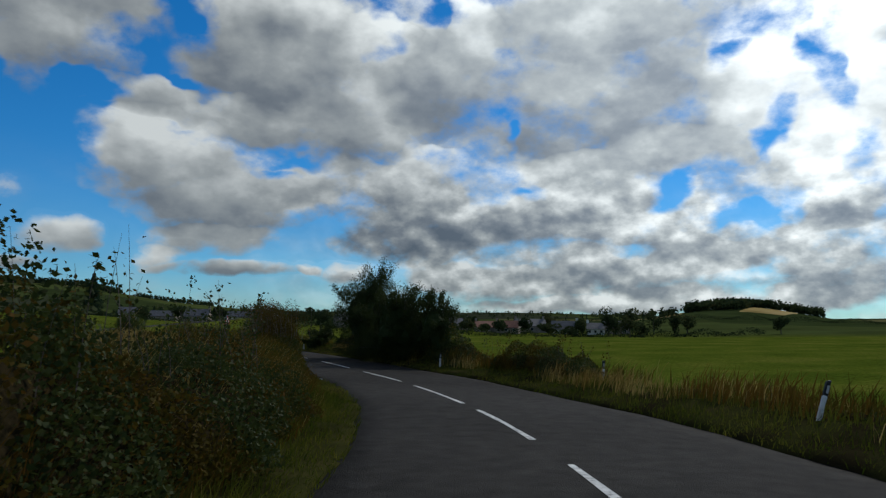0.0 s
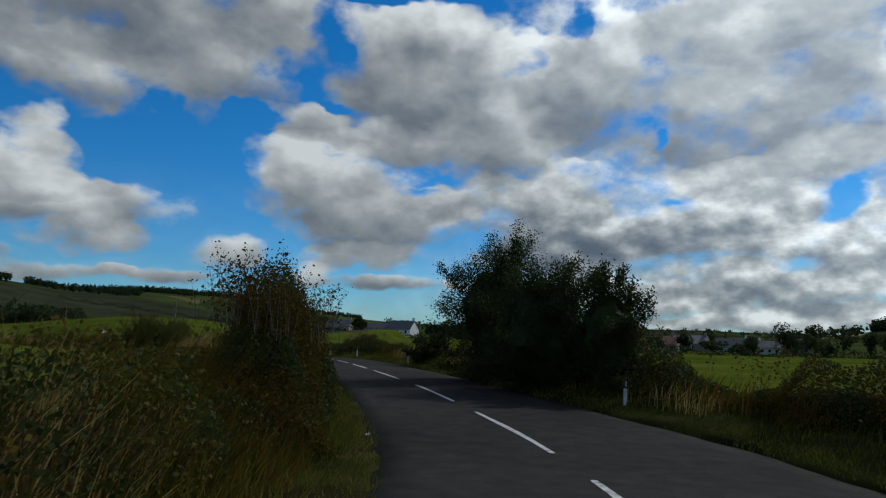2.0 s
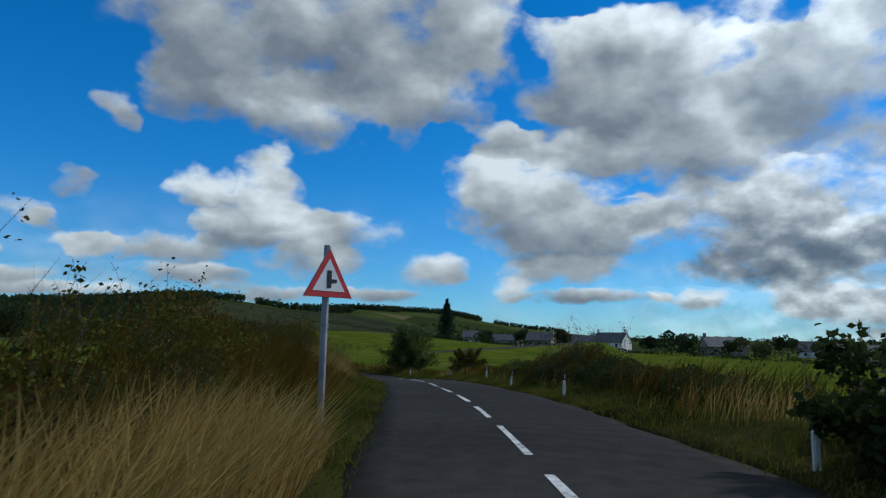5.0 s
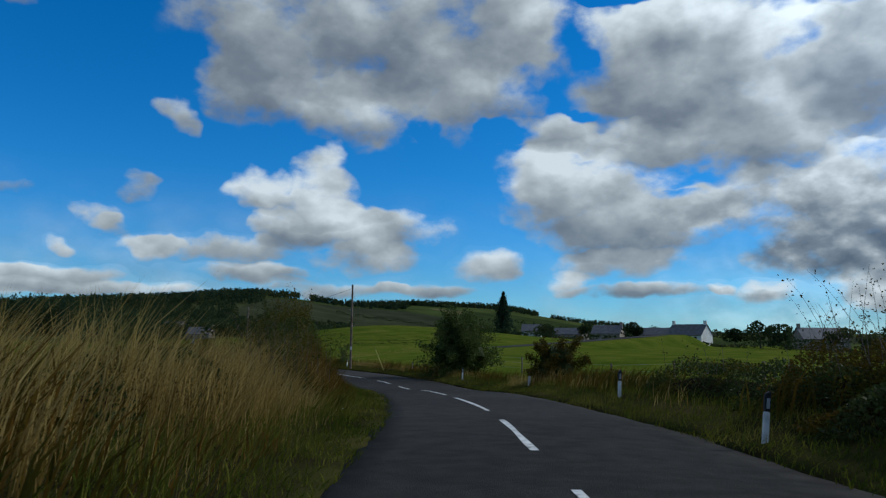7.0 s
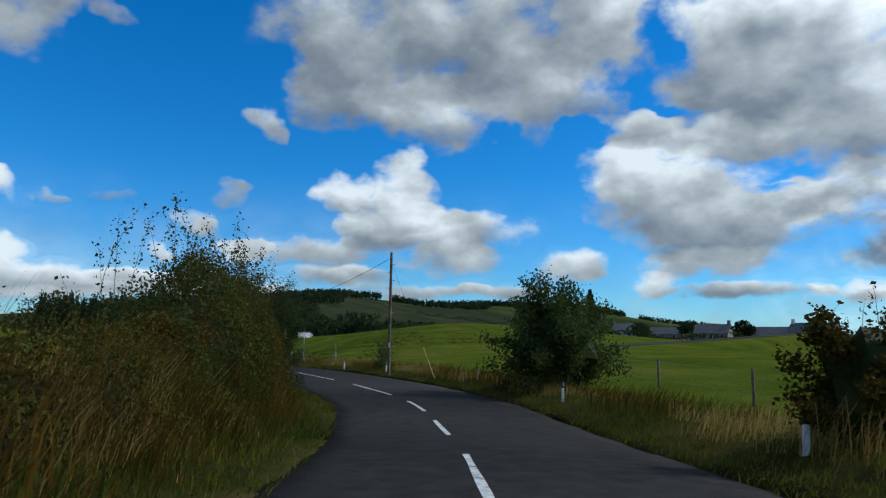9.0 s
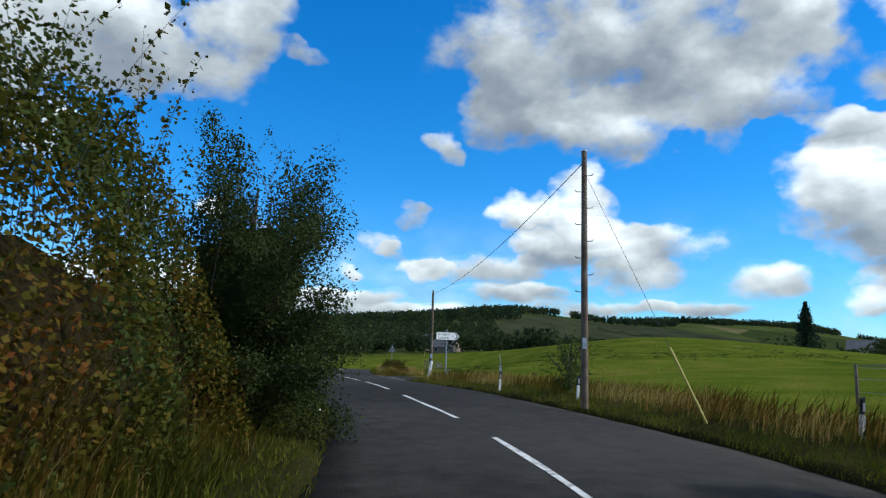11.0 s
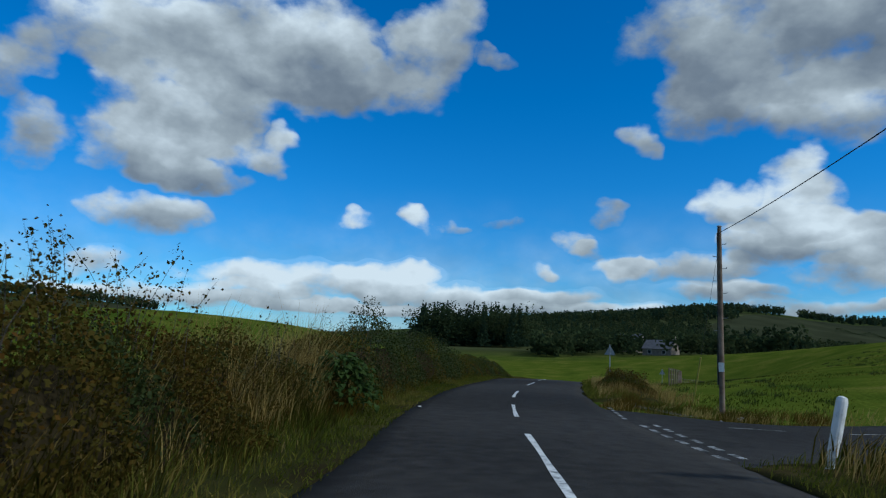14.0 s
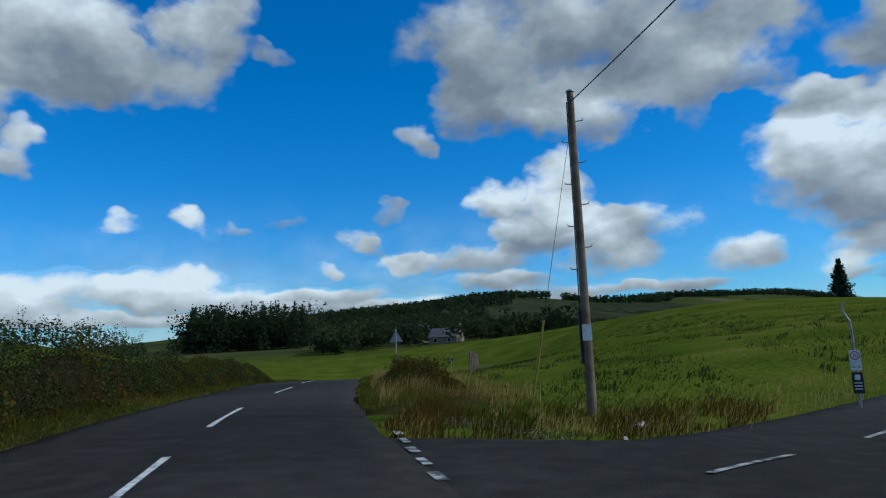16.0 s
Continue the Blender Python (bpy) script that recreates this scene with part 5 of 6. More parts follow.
def stone_post(x, y, z, rz):
    ob = thing("boundary_post", x, y, z, rz, "stout whitewashed round-topped wooden post leaning in grass", "post", "", (0, 12))
    bm = bmesh.new()
    tube(bm, [(0, 0, -0.2), (0, 0, 0.5), (0, 0, 1.04), (0, 0, 1.1), (0, 0, 1.12)], [0.075, 0.075, 0.078, 0.065, 0.025], 12)
    part("shaft", bm, WHITE, ob)


stone_post(-70.8, 99.15, gz(-70.8, 99.15), 70)


# ---- telegraph poles, wire, guys ----
def telegraph_pole(x, y, height, rz, label, plate=False, low=0.0):
    z = gz(x, y) - low
    ob = thing("telegraph_pole", x, y, z, rz, label, "telegraph pole", "roadside telegraph poles")
    bm = bmesh.new()
    tube(bm, [(0, 0, -0.4), (0, 0, height * 0.5), (0, 0, height - 0.03), (0, 0, height)], [0.092, 0.08, 0.066, 0.055], 14)
    part("pole", bm, POLEWOOD, ob)
    bm = tube(bmesh.new(), [(0, 0, height + 0.002), (0, 0, height + 0.03), (0, 0, height + 0.05)], [0.08, 0.076, 0.04], 12)
    part("cap", bm, GREY, ob, "grey metal pole cap")
    for k in range(8):
        h = height * 0.45 + k * height * 0.065
        sgn = 1 if k % 2 else -1
        bm = tube(bmesh.new(), [(0.06 * sgn, 0, h), (0.2 * sgn, 0, h + 0.01), (0.215 * sgn, 0, h + 0.05)], 0.011, 6)
        part("step", bm, GREY, ob, "steel climbing step")
    for sgn in (-1, 1):
        bm = tube(bmesh.new(), [(0.02, 0.07 * sgn, height - 0.3), (0.02, 0.15 * sgn, height - 0.27), (0.02, 0.15 * sgn, height - 0.17)], [0.014, 0.014, 0.03], 8)
        part("insulator", bm, GREY, ob)
    if plate:
        part("notice_plate", box(bmesh.new(), -0.085, 0.085, -0.105, -0.086, height * 0.24, height * 0.24 + 0.3, 0.004), WHITE, ob, "white enamel notice plate")
        part("cable_guard", tube(bmesh.new(), [(-0.108, -0.02, 1.1), (-0.108, -0.02, 2.1)], 0.028, 8), BLACK, ob, "black cable guard")
        bm = tube(bmesh.new(), [(-0.103, -0.02, 2.1), (-0.088, -0.01, height * 0.6), (-0.078, 0, height - 0.2)], 0.012, 6)
        part("riser_cable", bm, WIRE, ob)
    else:
        part("notice_plate", box(bmesh.new(), -0.05, 0.05, -0.105, -0.086, 1.5, 1.75, 0.004), WHITE, ob, "small white enamel plate")
    return Vector((x, y, z + height))


TOP1 = telegraph_pole(-52.55, 91.65, 6.35, 45, "weathered grey telegraph pole with steel climbing steps")
TOP2 = telegraph_pole(-81.85, 106.7, 6.35, 45, "brown telegraph pole with white plate and steps", True, 0.15)


def cable(name, a, b, sag, radius, label, bend=18):
    bm = bmesh.new()
    pts = [a.lerp(b, k / bend) - Vector((0, 0, sag * 4 * (k / bend) * (1 - k / bend))) for k in range(bend + 1)]
    tube(bm, pts, radius, 6)
    me = bpy.data.meshes.new(name)
    bm.to_mesh(me)
    bm.free()
    me.materials.append(WIRE)
    return tagged(new(name, me), label, "cable")


cable("overhead_cable", TOP1 - Vector((0, 0, 0.25)), TOP2 - Vector((0, 0, 0.2)), 0.5, 0.012, "black overhead telephone cable sagging between poles")


def guy(top, x, y, z):
    foot = Vector((x, y, z))
    cable("guy_wire", top - Vector((0, 0, 0.5)), foot, 0.0, 0.005, "thin steel guy wire from pole to ground", 2)
    ob = thing("guy_guard", x, y, z, 0, "yellow plastic guard on the foot of a guy wire", "guy guard", "guy wire guards")
    d = (top - Vector((0, 0, 0.5)) - foot).normalized()
    part("tube", tube(bmesh.new(), [d * -0.1, d * 0.9, d * 1.9], 0.024, 8), YELLOW, ob)


guy(TOP1, -48.6, 90.8, gz(-48.6, 90.8))
guy(TOP2, -84.2, 107.4, gz(-84.2, 107.4))


# ---- signs ----
def text_mesh(body, size, mat, parent, loc, rot, name="lettering", extrude=0.002):
    cu = bpy.data.curves.new(name, "FONT")
    cu.body, cu.size, cu.extrude, cu.align_x, cu.align_y = body, size, extrude, "CENTER", "CENTER"
    tmp = bpy.data.objects.new(name, cu)
    scene.collection.objects.link(tmp)
    me = bpy.data.meshes.new_from_object(tmp.evaluated_get(bpy.context.evaluated_depsgraph_get()))
    bpy.data.objects.remove(tmp)
    me.materials.clear()
    me.materials.append(mat)
    ob = new(name, me)
    ob.parent = parent
    ob.matrix_parent_inverse = Matrix()
    ob.matrix_basis = pose(*loc, *rot)
    return ob


def direction_sign(x, y, rz):
    z = gz(x, y)
    ob = thing("direction_sign", x, y, z, rz, "white flag-shaped direction sign on a grey post in grass", "road sign")
    part("post", tube(bmesh.new(), [(0, 0, -0.3), (0, 0, 2.6), (0, 0, 2.62)], [0.038, 0.038, 0.02], 10), GREY, ob)
    z0, z1 = 2.1, 2.5
    mid = (z0 + z1) / 2
    panel = part("panel", prism(bmesh.new(), [(-0.62, z0), (0.5, z0), (0.72, mid), (0.5, z1), (-0.62, z1)], 0.02), BLACK, ob, "black-edged sign plate")
    panel.location.y = -0.055
    face = part("face", prism(bmesh.new(), [(-0.6, z0 + 0.02), (0.49, z0 + 0.02), (0.693, mid), (0.49, z1 - 0.02), (-0.6, z1 - 0.02)], 0.006), SIGNFACE, panel, "white reflective face")
    face.location.y = -0.014
    ch = part("chevron", prism(bmesh.new(), [(0.4, z0 + 0.05), (0.47, z0 + 0.05), (0.63, mid), (0.47, z1 - 0.05), (0.4, z1 - 0.05), (0.55, mid)], 0.004), BLACK, panel, "black arrow chevron")
    ch.location.y = -0.02
    text_mesh("Grange of", 0.17, BLACK, panel, (-0.18, -0.0185, mid + 0.085), (90, 0, 0))
    text_mesh("Lindores", 0.17, BLACK, panel, (-0.2, -0.0185, mid - 0.085), (90, 0, 0))
    text_mesh("\u00bc", 0.17, BLACK, panel, (0.34, -0.0185, mid - 0.02), (90, 0, 0))


direction_sign(-68.7, 98.85, 84)


def warning_sign(x, y, rz, height, label, k=1.0):
    """Triangular warning sign seen from behind."""
    z = gz(x, y)
    ob = thing("warning_sign", x, y, z, rz, label, "road sign", "triangular warning signs")
    part("post", tube(bmesh.new(), [(0, 0, -0.3), (0, 0, height), (0, 0, height + 0.01)], [0.038, 0.038, 0.02], 10), GREY, ob)
    tri = [(-0.42 * k, 0), (0.42 * k, 0), (0, 0.74 * k)]
    plate = part("plate", prism(bmesh.new(), [(a, b + height - 0.78 * k) for a, b in tri], 0.012), GREY, ob, "bare grey back of the plate")
    plate.location.y = 0.05
    front = part("face", prism(bmesh.new(), [(a * 0.98, b * 0.98 + height - 0.775 * k) for a, b in tri], 0.004), RED, plate, "red and white face")
    front.location.y = 0.009
    inner = part("inner_face", prism(bmesh.new(), [(a * 0.66, b * 0.66 + height - 0.69 * k) for a, b in tri], 0.004), SIGNFACE, plate, "white inner triangle")
    inner.location.y = 0.013
    bar = part("symbol", box(bmesh.new(), -0.035 * k, 0.035 * k, -0.002, 0.002, height - 0.64 * k, height - 0.38 * k), BLACK, plate, "black side road symbol")
    bar.location.y = 0.0185
    bar = part("symbol_arm", box(bmesh.new(), -0.13 * k, -0.037 * k, -0.002, 0.002, height - 0.56 * k, height - 0.51 * k), BLACK, plate, "black side road arm")
    bar.location.y = 0.0185
    for h in (height - 0.68 * k, height - 0.4 * k):
        part("clip", box(bmesh.new(), -0.05, 0.05, -0.045, 0.043, h - 0.02, h + 0.02), GREY, ob)


_x, _y = MAIN.at(87.3, -2.25)
warning_sign(float(_x), float(_y), 250, 2.4, "red-bordered triangular side road warning sign in tall grass", 0.72)
warning_sign(-108.85, 119.2, 50, 3.0, "triangular warning sign seen from its grey back")
warning_sign(-150.3, 153.7, 45, 3.4, "small far triangular warning sign seen from behind")


def speed_sign(x, y, rz):
    z = gz(x, y)
    ob = thing("speed_sign", x, y, z, rz, "twenty zone speed sign and dark plate on grey post", "road sign")
    bm = tube(bmesh.new(), [(0, 0, -0.3), (0, 0, 1.9), (-0.02, 0, 2.35), (-0.16, 0, 2.62), (-0.14, 0, 2.85)], [0.035, 0.035, 0.03, 0.028, 0.025], 10)
    part("post", bm, GREY, ob)
    plate = part("plate", box(bmesh.new(), -0.13, 0.13, -0.055, -0.04, 1.05, 1.58, 0.01), SIGNFACE, ob, "white plate with speed roundel")
    ring = bmesh.new()
    bmesh.ops.create_circle(ring, cap_ends=True, segments=28, radius=0.115)
    bmesh.ops.transform(ring, matrix=pose(0, -0.058, 1.44, 90, 0, 0), verts=ring.verts)
    part("ring", ring, RED, plate, "red ring")
    disc = bmesh.new()
    bmesh.ops.create_circle(disc, cap_ends=True, segments=28, radius=0.088)
    bmesh.ops.transform(disc, matrix=pose(0, -0.0605, 1.44, 90, 0, 0), verts=disc.verts)
    part("disc", disc, SIGNFACE, plate, "white disc")
    text_mesh("20", 0.13, BLACK, plate, (0, -0.063, 1.44), (90, 0, 0))
    text_mesh("ZONE", 0.075, BLACK, plate, (0, -0.057, 1.14), (90, 0, 0))
    lower = part("lower_plate", box(bmesh.new(), -0.13, 0.13, -0.055, -0.04, 0.45, 1.0, 0.01), BLACK, ob, "dark information plate")
    for h in (0.55, 0.63, 0.71):
        part("bar", box(bmesh.new(), -0.09, 0.09, -0.06, -0.0555, h, h + 0.03), SIGNFACE, lower, "pale line of writing")
    part("emblem", box(bmesh.new(), -0.06, 0.06, -0.06, -0.0555, 0.8, 0.94, 0.01), SIGNFACE, lower, "pale emblem")
    ob.scale = (0.7, 0.7, 0.7)


speed_sign(-79.0, 110.75, 25)


# ---- stones and litter ----
def stone(name, x, y, size, label, mat=STONE, seed=0):
    rng = np.random.default_rng(seed)
    bm = bmesh.new()
    bmesh.ops.create_icosphere(bm, subdivisions=2, radius=size)
    for v in bm.verts:
        v.co *= 0.8 + 0.35 * noise.noise(v.co * (1.6 / size) + Vector((seed, 0, 0)))
        v.co.z *= 0.65
    me = bpy.data.meshes.new(name)
    bm.to_mesh(me)
    bm.free()
    me.materials.append(mat)
    ob = new(name, me)
    ob.matrix_world = pose(x, y, gz(x, y) + size * 0.3, 0, 0, rng.uniform(0, 360))
    return tagged(ob, label, "stone")


stone("stone", -80.1, 105.9, 0.16, "pale field stone in the verge", seed=1)
stone("stone", -83.6, 104.6, 0.14, "mossy dark stone at the road corner", mat=BARK, seed=2)
stone("stone", -79.3, 104.5, 0.07, "small pale stone at the road corner", seed=3)


def litter(s, o, seed):
    rng = np.random.default_rng(seed)
    bm = bmesh.new()
    bmesh.ops.create_grid(bm, x_segments=4, y_segments=4, size=0.045)
    for v in bm.verts:
        v.co.z = 0.012 + rng.normal(0, 0.012)
    bmesh.ops.solidify(bm, geom=bm.faces, thickness=0.004)
    me = bpy.data.meshes.new("litter")
    bm.to_mesh(me)
    bm.free()
    me.materials.append(WHITE)
    ob = new("litter", me)
    x, y = MAIN.at(s, o)
    ob.matrix_world = pose(float(x), float(y), float(surface_z(np.array([s]), np.array([o]))[0]) + 0.03, 0, 0, seed * 40)
    tagged(ob, "crumpled white paper litter at the road edge", "litter")


for k, (s, o) in enumerate(((176.7, -2.45), (157.6, -3.4), (66.0, -2.5), (111.5, -2.9), (148.0, -2.5))):
    litter(s, o, k + 1)


def gravel():
    rng = np.random.default_rng(21)
    n = 700
    x, y = -79.2 - rng.uniform(0, 3.6, n), 103.4 + rng.normal(0, 0.22, n)
    y += (x + 79.2) * -0.16
    p = np.stack([x, y, ground_z(x, y) + 0.1], 1)
    stuff("gravel", [leaves(p, 0.016, rng)], GRAVEL, "loose gravel at the junction corner", "gravel")


gravel()
# ---- houses of the far village ----
def house(x, y, rz, length, width, eaves, roof, wall_mat, roof_mat, chimneys, label, windows=3, base=0.0):
    z = gz(x, y) + base
    ob = thing("house", x, y, z, rz, label, "house", "village houses")
    l, w = length / 2, width / 2
    bm = bmesh.new()
    pts = [(-l, -w), (l, -w), (l, w), (-l, w)]
    lo = [bm.verts.new((a, b, -1.5)) for a, b in pts]
    hi = [bm.verts.new((a, b, eaves)) for a, b in pts]
    g0, g1 = bm.verts.new((-l, 0, eaves + roof)), bm.verts.new((l, 0, eaves + roof))
    bm.faces.new((lo[0], lo[1], hi[1], hi[0]))
    bm.faces.new((lo[2], lo[3], hi[3], hi[2]))
    bm.faces.new((lo[1], lo[2], hi[2], g1, hi[1]))
    bm.faces.new((lo[3], lo[0], hi[0], g0, hi[3]))
    part("wall", bm, wall_mat, ob)
    bm = bmesh.new()
    for sgn in (-1, 1):
        slope = math.atan2(roof, w)
        n = Vector((0, sgn * math.sin(slope), math.cos(slope))) * 0.12
        a = [Vector((e, 0, eaves + roof)) for e in (-l - 0.2, l + 0.2)]
        b = [Vector((e, sgn * (w + 0.35), eaves - 0.35 * roof / w)) for e in (-l - 0.2, l + 0.2)]
        q = [bm.verts.new(v + k) for k in (Vector(), n) for v in (a[0], a[1], b[1], b[0])]
        for f in ((0, 1, 2, 3), (7, 6, 5, 4), (0, 4, 5, 1), (1, 5, 6, 2), (2, 6, 7, 3), (3, 7, 4, 0)):
            bm.faces.new([q[i] for i in f])
    bmesh.ops.recalc_face_normals(bm, faces=bm.faces)
    roof_ob = part("roof", bm, roof_mat, ob)
    for c in chimneys:
        ch = part("chimney", box(bmesh.new(), c * l * 0.93 - 0.4, c * l * 0.93 + 0.4, -0.35, 0.35, eaves + roof * 0.6, eaves + roof + 1.1, 0.03), wall_mat, roof_ob)
    for sgn in (-1, 1):
        for k in range(windows):
            cx = -l + (k + 0.5) * length / windows
            wn = part("window", box(bmesh.new(), cx - 0.5, cx + 0.5, sgn * (w + 0.03) - 0.05, sgn * (w + 0.03) + 0.05, eaves * 0.4, eaves * 0.4 + 1.1), WHITE, ob, "white window frame")
            part("pane", box(bmesh.new(), cx - 0.42, cx + 0.42, sgn * (w + 0.06) - 0.04, sgn * (w + 0.06) + 0.04, eaves * 0.4 + 0.08, eaves * 0.4 + 1.02), GLASSDARK, wn)
    return ob


house(-69, 258, -15, 10.5, 6.5, 2.7, 2.9, RENDERWALL, SLATE, (-1, 1), "white rendered cottage with slate roof and two chimneys", base=0.4)
house(-79, 261, -12, 9, 6, 2.6, 2.0, RENDERWALL, SLATE, (), "low white outbuilding with a slate roof", 2, 0.2)
house(-95, 262, 4, 9, 6, 2.6, 2.4, STONEWALL, SLATE, (1,), "grey stone cottage with a tall chimney", 3, 0.2)
house(-112, 272, 0, 11, 6, 2.4, 2.0, STONEWALL, SLATE, (), "low stone barn with slate roof", 2)
house(-128, 275, 20, 7, 6, 3.2, 2.4, RENDERWALL, SLATE, (), "small white gabled house", 2)
house(-36, 262, 30, 12, 7, 3.0, 2.8, STONEWALL, SLATE, (-1,), "stone cottage among trees", 3)
for k, (x, y, r, l, mat, roof, lab) in enumerate(((16, 262, 8, 11, STONEWALL, TILE, "stone house with a clay tile roof"), (24, 258, -20, 10, STONEWALL, TILE, "brown stone house with gabled roof"), (33, 266, 10, 12, STONEWALL, SLATE, "grey stone house with slate roof"),
                                                 (46, 262, -8, 9, RENDERWALL, SLATE, "white bungalow with slate roof"), (57, 258, -14, 8, RENDERWALL, SLATE, "white bungalow with dark roof"), (66, 264, -10, 11, STONEWALL, SLATE, "low grey house at the village end"),
                                                 (4, 272, 15, 12, STONEWALL, SLATE, "stone house behind trees"), (-10, 280, 0, 11, RENDERWALL, SLATE, "pale house behind trees"))):
    house(x, y, r, l * (0.8 + 0.1 * (k % 4)), 6.5, 2.4 + 0.3 * (k % 3), 2.1 + 0.25 * (k % 4), mat, roof, (1,) if k % 2 else (-1, 1), lab, 3, -0.5)
house(-222, 205, 30, 8, 5.5, 2.6, 2.2, STONEWALL, SLATE, (1,), "grey stone house in the wooded valley", 2, -0.8)
house(-262, 222, 10, 10, 7, 3.2, 2.8, STONEWALL, SLATE, (), "stone cottage among the valley trees", 2)


# ---- stubble fields ----
def far_field(name, a0, a1, r0, r1, mat, label, lift=0.35):
    """A cropped field laid over a far slope, between two bearings and two distances about the centre."""
    A, R = np.meshgrid(np.radians(np.linspace(a0, a1, 40)), np.linspace(r0, r1, 24), indexing="ij")
    R = R + 6 * np.sin(A * 90) * (R - r0) / (r1 - r0)
    X, Y = CENTRE[0] - np.sin(A) * R, CENTRE[1] + np.cos(A) * R
    Z = ground_z(X, Y) + lift
    Z[0] -= 1.0
    Z[-1] -= 1.0
    Z[:, 0] -= 1.0
    Z[:, -1] -= 1.0
    n, m = X.shape
    i = np.arange(n * m).reshape(n, m)
    quads = np.stack([i[:-1, :-1], i[:-1, 1:], i[1:, 1:], i[1:, :-1]], -1).reshape(-1, 4)
    tagged(new(name, raw_mesh(name, np.stack([X.ravel(), Y.ravel(), Z.ravel()], 1), quads, np.zeros((0, 3), int), mat, True)), label, "field", kind="structure")


far_field("stubble_field", -25.6, -20.5, 470, 600, STUBBLE, "pale gold harvested field on the knoll")
far_field("stubble_field", -33.6, -30.2, 500, 596, STUBBLE, "pale gold harvested field beside the wood")
far_field("stubble_field", 36, 42, 330, 352, STUBBLE, "pale strip of cut grass beyond the pasture")

# ---- conifer and lone trees ----


def conifer(x, y, height, width, label, seed=0, n=5000, size=0.5):
    rng = np.random.default_rng(900 + seed)
    z = gz(x, y)
    ob = thing("conifer_tree", x, y, z, 0, label, "tree")
    part("trunk", tube(bmesh.new(), [(0, 0, -0.5), (0, 0, height * 0.5), (0, 0, height)], [height * 0.02, height * 0.012, 0.03], 8), BARK, ob)
    pts = []
    tiers = 24
    for k in range(tiers):
        h = height * (0.1 + 0.9 * (k / tiers) ** 0.95)
        r = width / 2 * (1 - (k / tiers) ** 1.25) * rng.uniform(0.75, 1.15) + 0.15
        for b in range(9):
            a, rr = rng.uniform(0, 2 * math.pi), r * rng.uniform(0.7, 1.1)
            m = max(4, int(n / tiers / 9))
            u = rng.uniform(0.1, 1, m)
            pts.append(np.stack([np.cos(a) * rr * u + rng.normal(0, 0.2, m), np.sin(a) * rr * u + rng.normal(0, 0.2, m), h - 0.25 * rr * u ** 2 + rng.normal(0, 0.5, m)], 1))
    stuff("crown", [leaves(np.concatenate(pts), size, rng)], NEEDLE, "", "", ob)


conifer(-200, 385, 27, 18, "tall dark conifer standing alone behind the field", 1, 11000, 0.6)


def far_tree(x, y, h, w, label, seed, n=700, size=0.6, mat=None):
    rng = np.random.default_rng(1500 + seed)
    z = gz(x, y)
    ob = thing("field_tree", x, y, z, 0, label, "tree")
    part("trunk", tube(bmesh.new(), [(0, 0, -0.5), (0, 0, h * 0.35), (0, 0, h * 0.7)], [h * 0.03, h * 0.02, 0.05], 6), BARK, ob)
    stuff("crown", [leaves(far_tree_points(0, 0, 0, h, w, n, rng), size, rng)], mat or FARLEAF, "", "", ob)


# x, y, height, width
VILLAGE_TREES = [
    (8, 250, 6, 6), (20, 249, 5, 7), (29, 252, 7, 5), (38, 250, 5, 8), (50, 249, 6, 6), (61, 247, 8, 6), (-5, 247, 7, 7), (2, 244, 4, 6), (14, 243, 4, 5),
    (45, 242, 3.5, 6), (70, 246, 6, 7), (78, 255, 9, 8), (-49, 250, 9, 8), (-56, 254, 6, 6), (-86, 258, 7, 6), (-42, 244, 7, 9), (-30, 248, 6, 8), (-18, 252, 7, 7),
    (-104, 266, 7, 6), (-120, 268, 6, 7),
]
FIELD_TREES = [
    (-136, 300, 7, 7), (-190, 352, 6, 7), (-8, 258, 8, 7), (10, 266, 7, 6), (40, 272, 8, 7), (72, 262, 10, 7), (64, 236, 8, 6), (84, 250, 8, 5), (93, 262, 9, 6),
    (118, 240, 6, 6), (-66, 262, 6, 5), (-2, 255, 6, 8), (-24, 246, 5, 6), (60, 250, 11, 5), (-146, 285, 5, 8), (-160, 310, 5, 8),
]
for k, (x, y, h, w) in enumerate(VILLAGE_TREES + FIELD_TREES):
    far_tree(x, y, h, w, "dark green broadleaf tree at the village edge", k)

# ---- woods ----


def woods(name, boxes, label, conifer_share, height, per=26, size=2.0, seed=0):
    """Trees over parts of the hills: azimuth and distance ranges about the centre."""
    rng = np.random.default_rng(3000 + seed)
    pl, pc = [], []
    for a0, a1, r0, r1, count in boxes:
        a, r = np.radians(rng.uniform(a0, a1, count)), rng.uniform(r0, r1, count)
        x, y = CENTRE[0] - np.sin(a) * r, CENTRE[1] + np.cos(a) * r
        z = ground_z(x, y, False)
        for i in range(count):
            con = rng.uniform() < conifer_share
            h = height * rng.uniform(0.65, 1.2)
            w = h * (0.45 if con else 0.95)
            p = far_tree_points(x[i], y[i], z[i] - 0.3, h, w, per, rng, con)
            (pc if con else pl).append(p)
    out = []
    if pl:
        out.append((leaves(np.concatenate(pl), size, rng), FARLEAF))
    if pc:
        out.append((leaves(np.concatenate(pc), size * 0.9, rng), NEEDLE))
    for k, (arr, mat) in enumerate(out):
        stuff(name, [arr], mat, label, "wood")


woods("pine_wood", [(61.5, 69.5, 272, 320, 170)], "dark pine wood beyond the sloping field", 0.6, 14.5, 260, 0.75, 1)
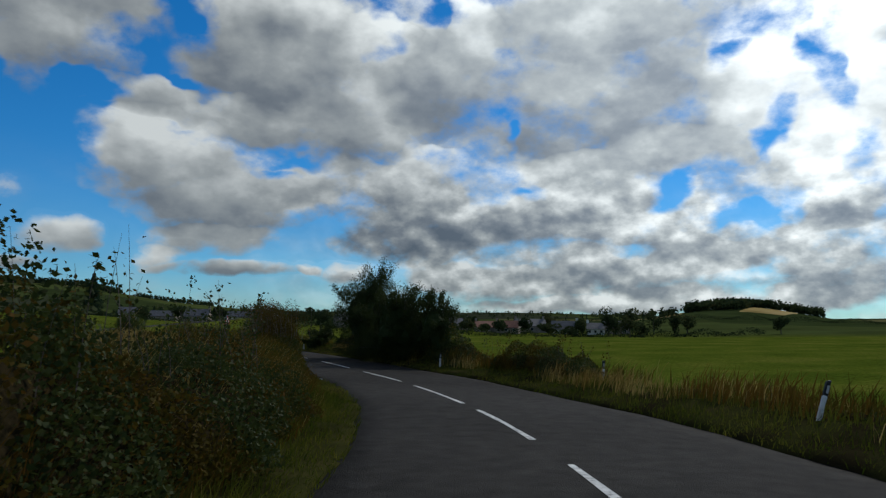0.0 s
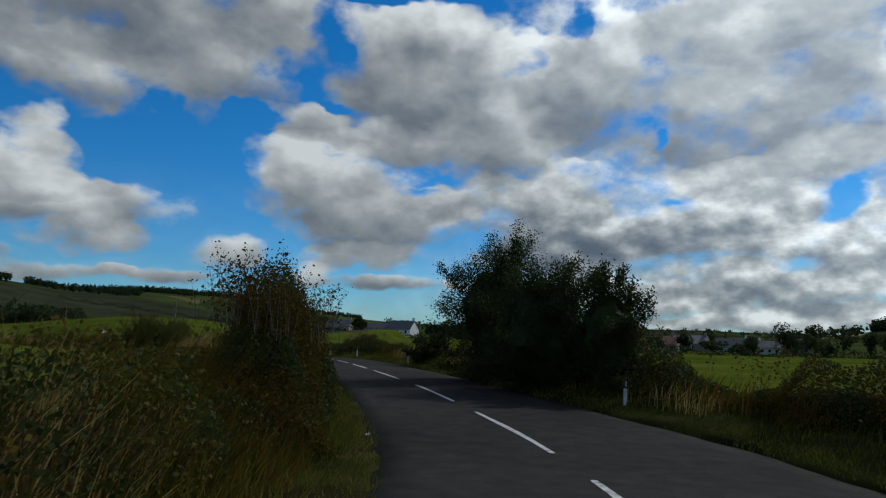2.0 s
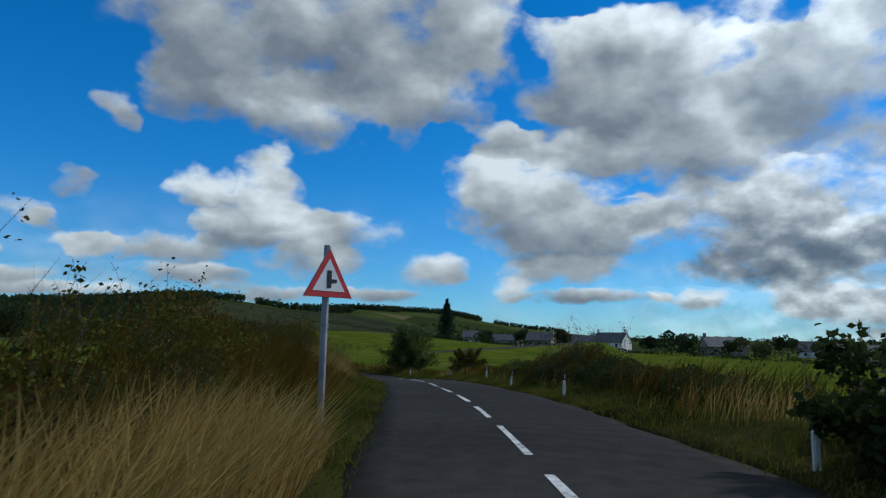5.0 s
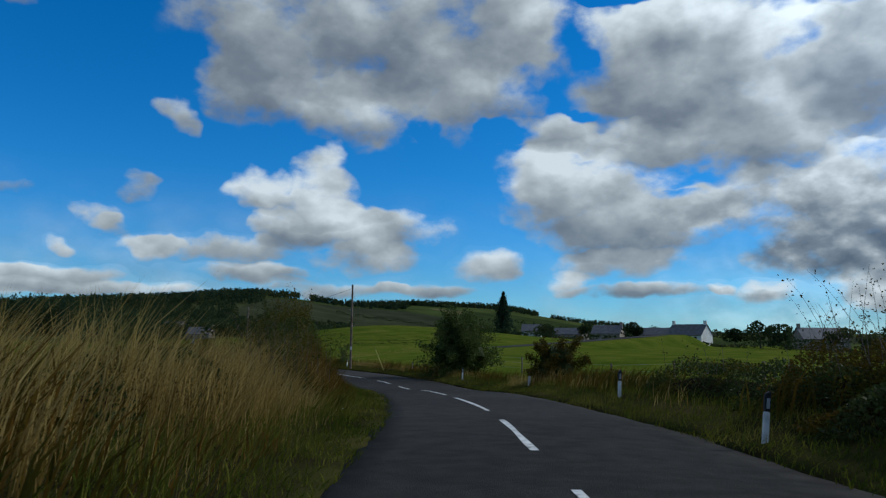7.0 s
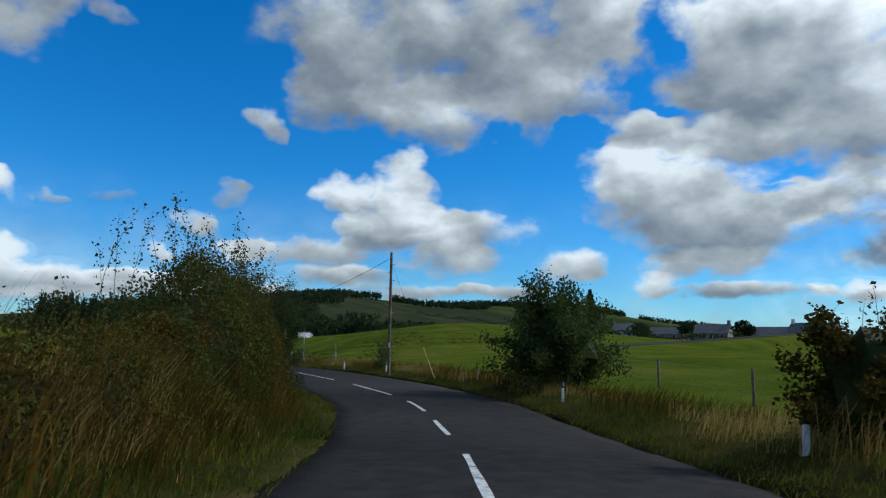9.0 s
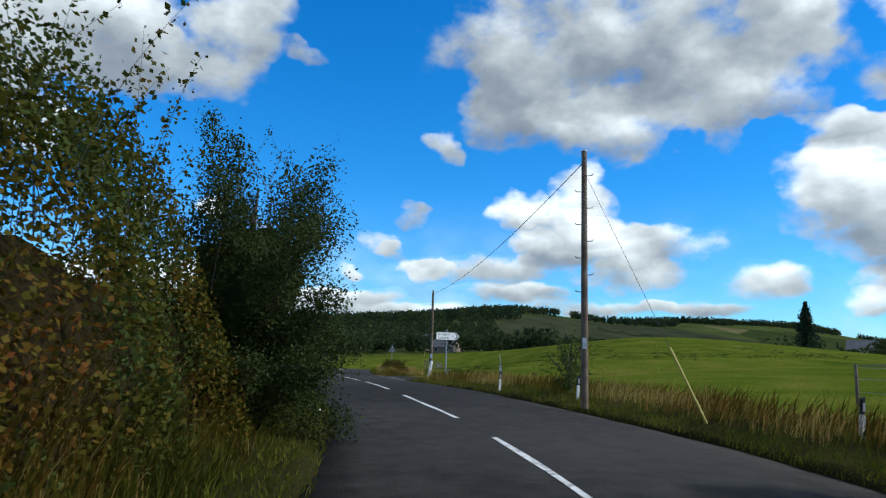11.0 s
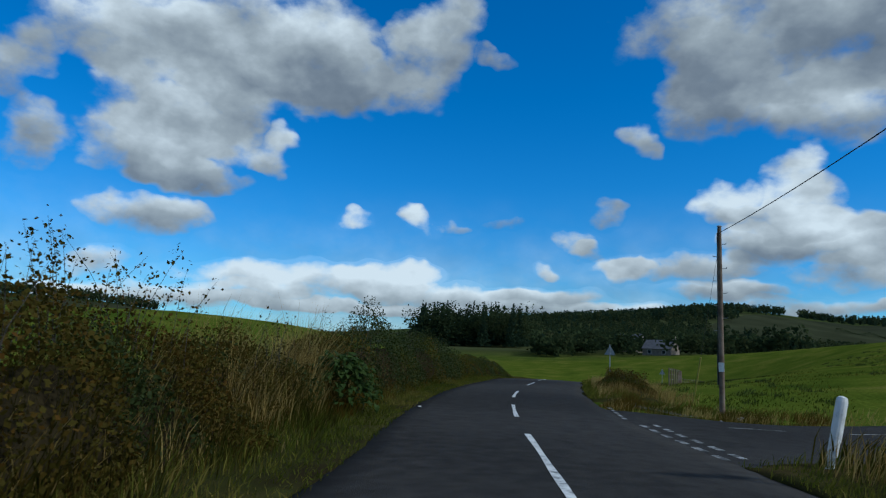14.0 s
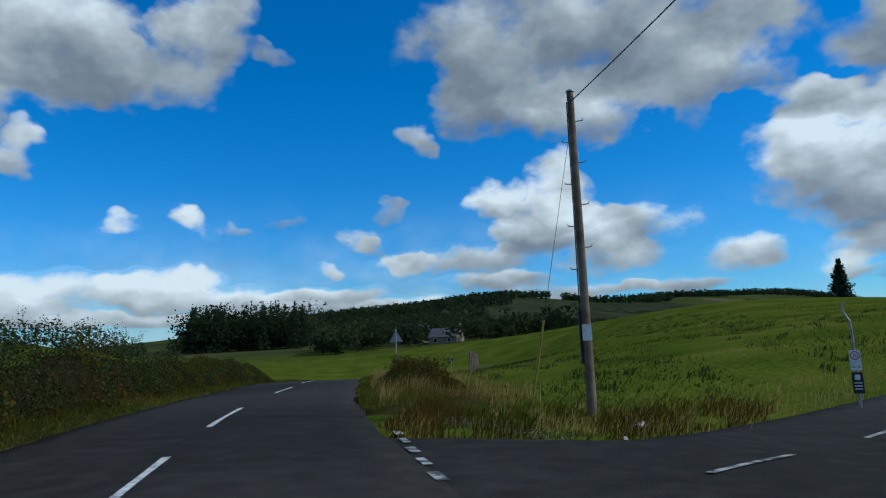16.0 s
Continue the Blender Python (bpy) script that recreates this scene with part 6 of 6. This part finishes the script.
woods("hill_wood", [(48, 67, 760, 1000, 1500), (45, 58, 850, 1000, 500), (36, 44, 900, 1060, 420), (32, 38, 1040, 1220, 520), (25, 33, 1100, 1320, 700), (18, 24, 1250, 1400, 200)], "dark forest over the distant hill", 0.6, 9, 24, 2.2, 2)
woods("slope_wood", [(50, 68, 470, 760, 1300)], "mixed wood on the near slope of the hill", 0.3, 6.5, 60, 1.0, 5)
woods("valley_trees", [(43, 60, 225, 320, 200), (50, 72, 330, 520, 200), (40, 52, 420, 640, 130)], "mixed green trees filling the valley", 0.12, 7, 90, 1.0, 3)
woods("hill_clump", [(-30.2, -25.6, 520, 640, 380), (-35, -30.2, 596, 640, 150), (-25.4, -21, 470, 490, 24), (92, 104, 540, 640, 200), (-18, 16, 900, 1500, 260), (15, 30, 420, 900, 160)], "dark wooded knolls and hedgerow trees", 0.25, 8, 34, 1.7, 4)


def hedgerows():
    rng = np.random.default_rng(61)
    runs = [((-40, 236), (110, 236), 2.6), ((-240, 236), (-40, 240), 1.7), ((-330, 420), (-120, 430), 3.0), ((-420, 560), (-180, 620), 3.5), ((-560, 640), (-330, 700), 3.5), ((60, 420), (330, 380), 3.0)]
    pts = []
    for (x0, y0), (x1, y1), h in runs:
        n = int(math.hypot(x1 - x0, y1 - y0) * 26)
        u = rng.uniform(0, 1, n)
        x, y = x0 + (x1 - x0) * u + rng.normal(0, 0.6, n), y0 + (y1 - y0) * u + rng.normal(0, 0.6, n)
        pts.append(np.stack([x, y, ground_z(x, y, False) + rng.uniform(0, 1, n) ** 0.7 * h * (0.75 + 0.4 * np.sin(u * 60))], 1))
    stuff("field_hedgerows", [leaves(np.concatenate(pts), 0.5, rng)], FARLEAF, "dark hedgerows between the fields", "hedge")


hedgerows()


# ---- fence down the valley ----
def fence(points, gap=2.0):
    ob = new("field_fence")
    tagged(ob, "weathered wooden post and wire field fence", "fence")
    P = spline(points, 0.5)
    s = np.r_[0, np.cumsum(np.linalg.norm(np.diff(P, axis=0), axis=1))]
    S = np.arange(0, s[-1], gap)
    X, Y = np.interp(S, s, P[:, 0]), np.interp(S, s, P[:, 1])
    Z = ground_z(X, Y)
    me = bpy.data.meshes.new("post")
    bm = tube(bmesh.new(), [(0, 0, -0.3), (0, 0, 1.05), (0, 0, 1.1)], [0.05, 0.047, 0.03], 7)
    bm.to_mesh(me)
    bm.free()
    me.materials.append(POLEWOOD)
    for x, y, z in zip(X, Y, Z):
        o = part_mesh("post", me, ob)
        o.location = (x, y, z)
    for h in (0.35, 0.7, 1.0):
        part("wire", tube(bmesh.new(), [(x, y, z + h) for x, y, z in zip(X, Y, Z)], 0.006, 4), GREY, ob)


fence([(-100, 118), (-112, 128), (-128, 140), (-146, 158)], 2.2)
fence([tuple(float(v) for v in MAIN.at(s, o)) for s, o in ((104, 7.5), (116, 8.5), (128, 9.5), (140, 11), (150, 12))], 6.5)
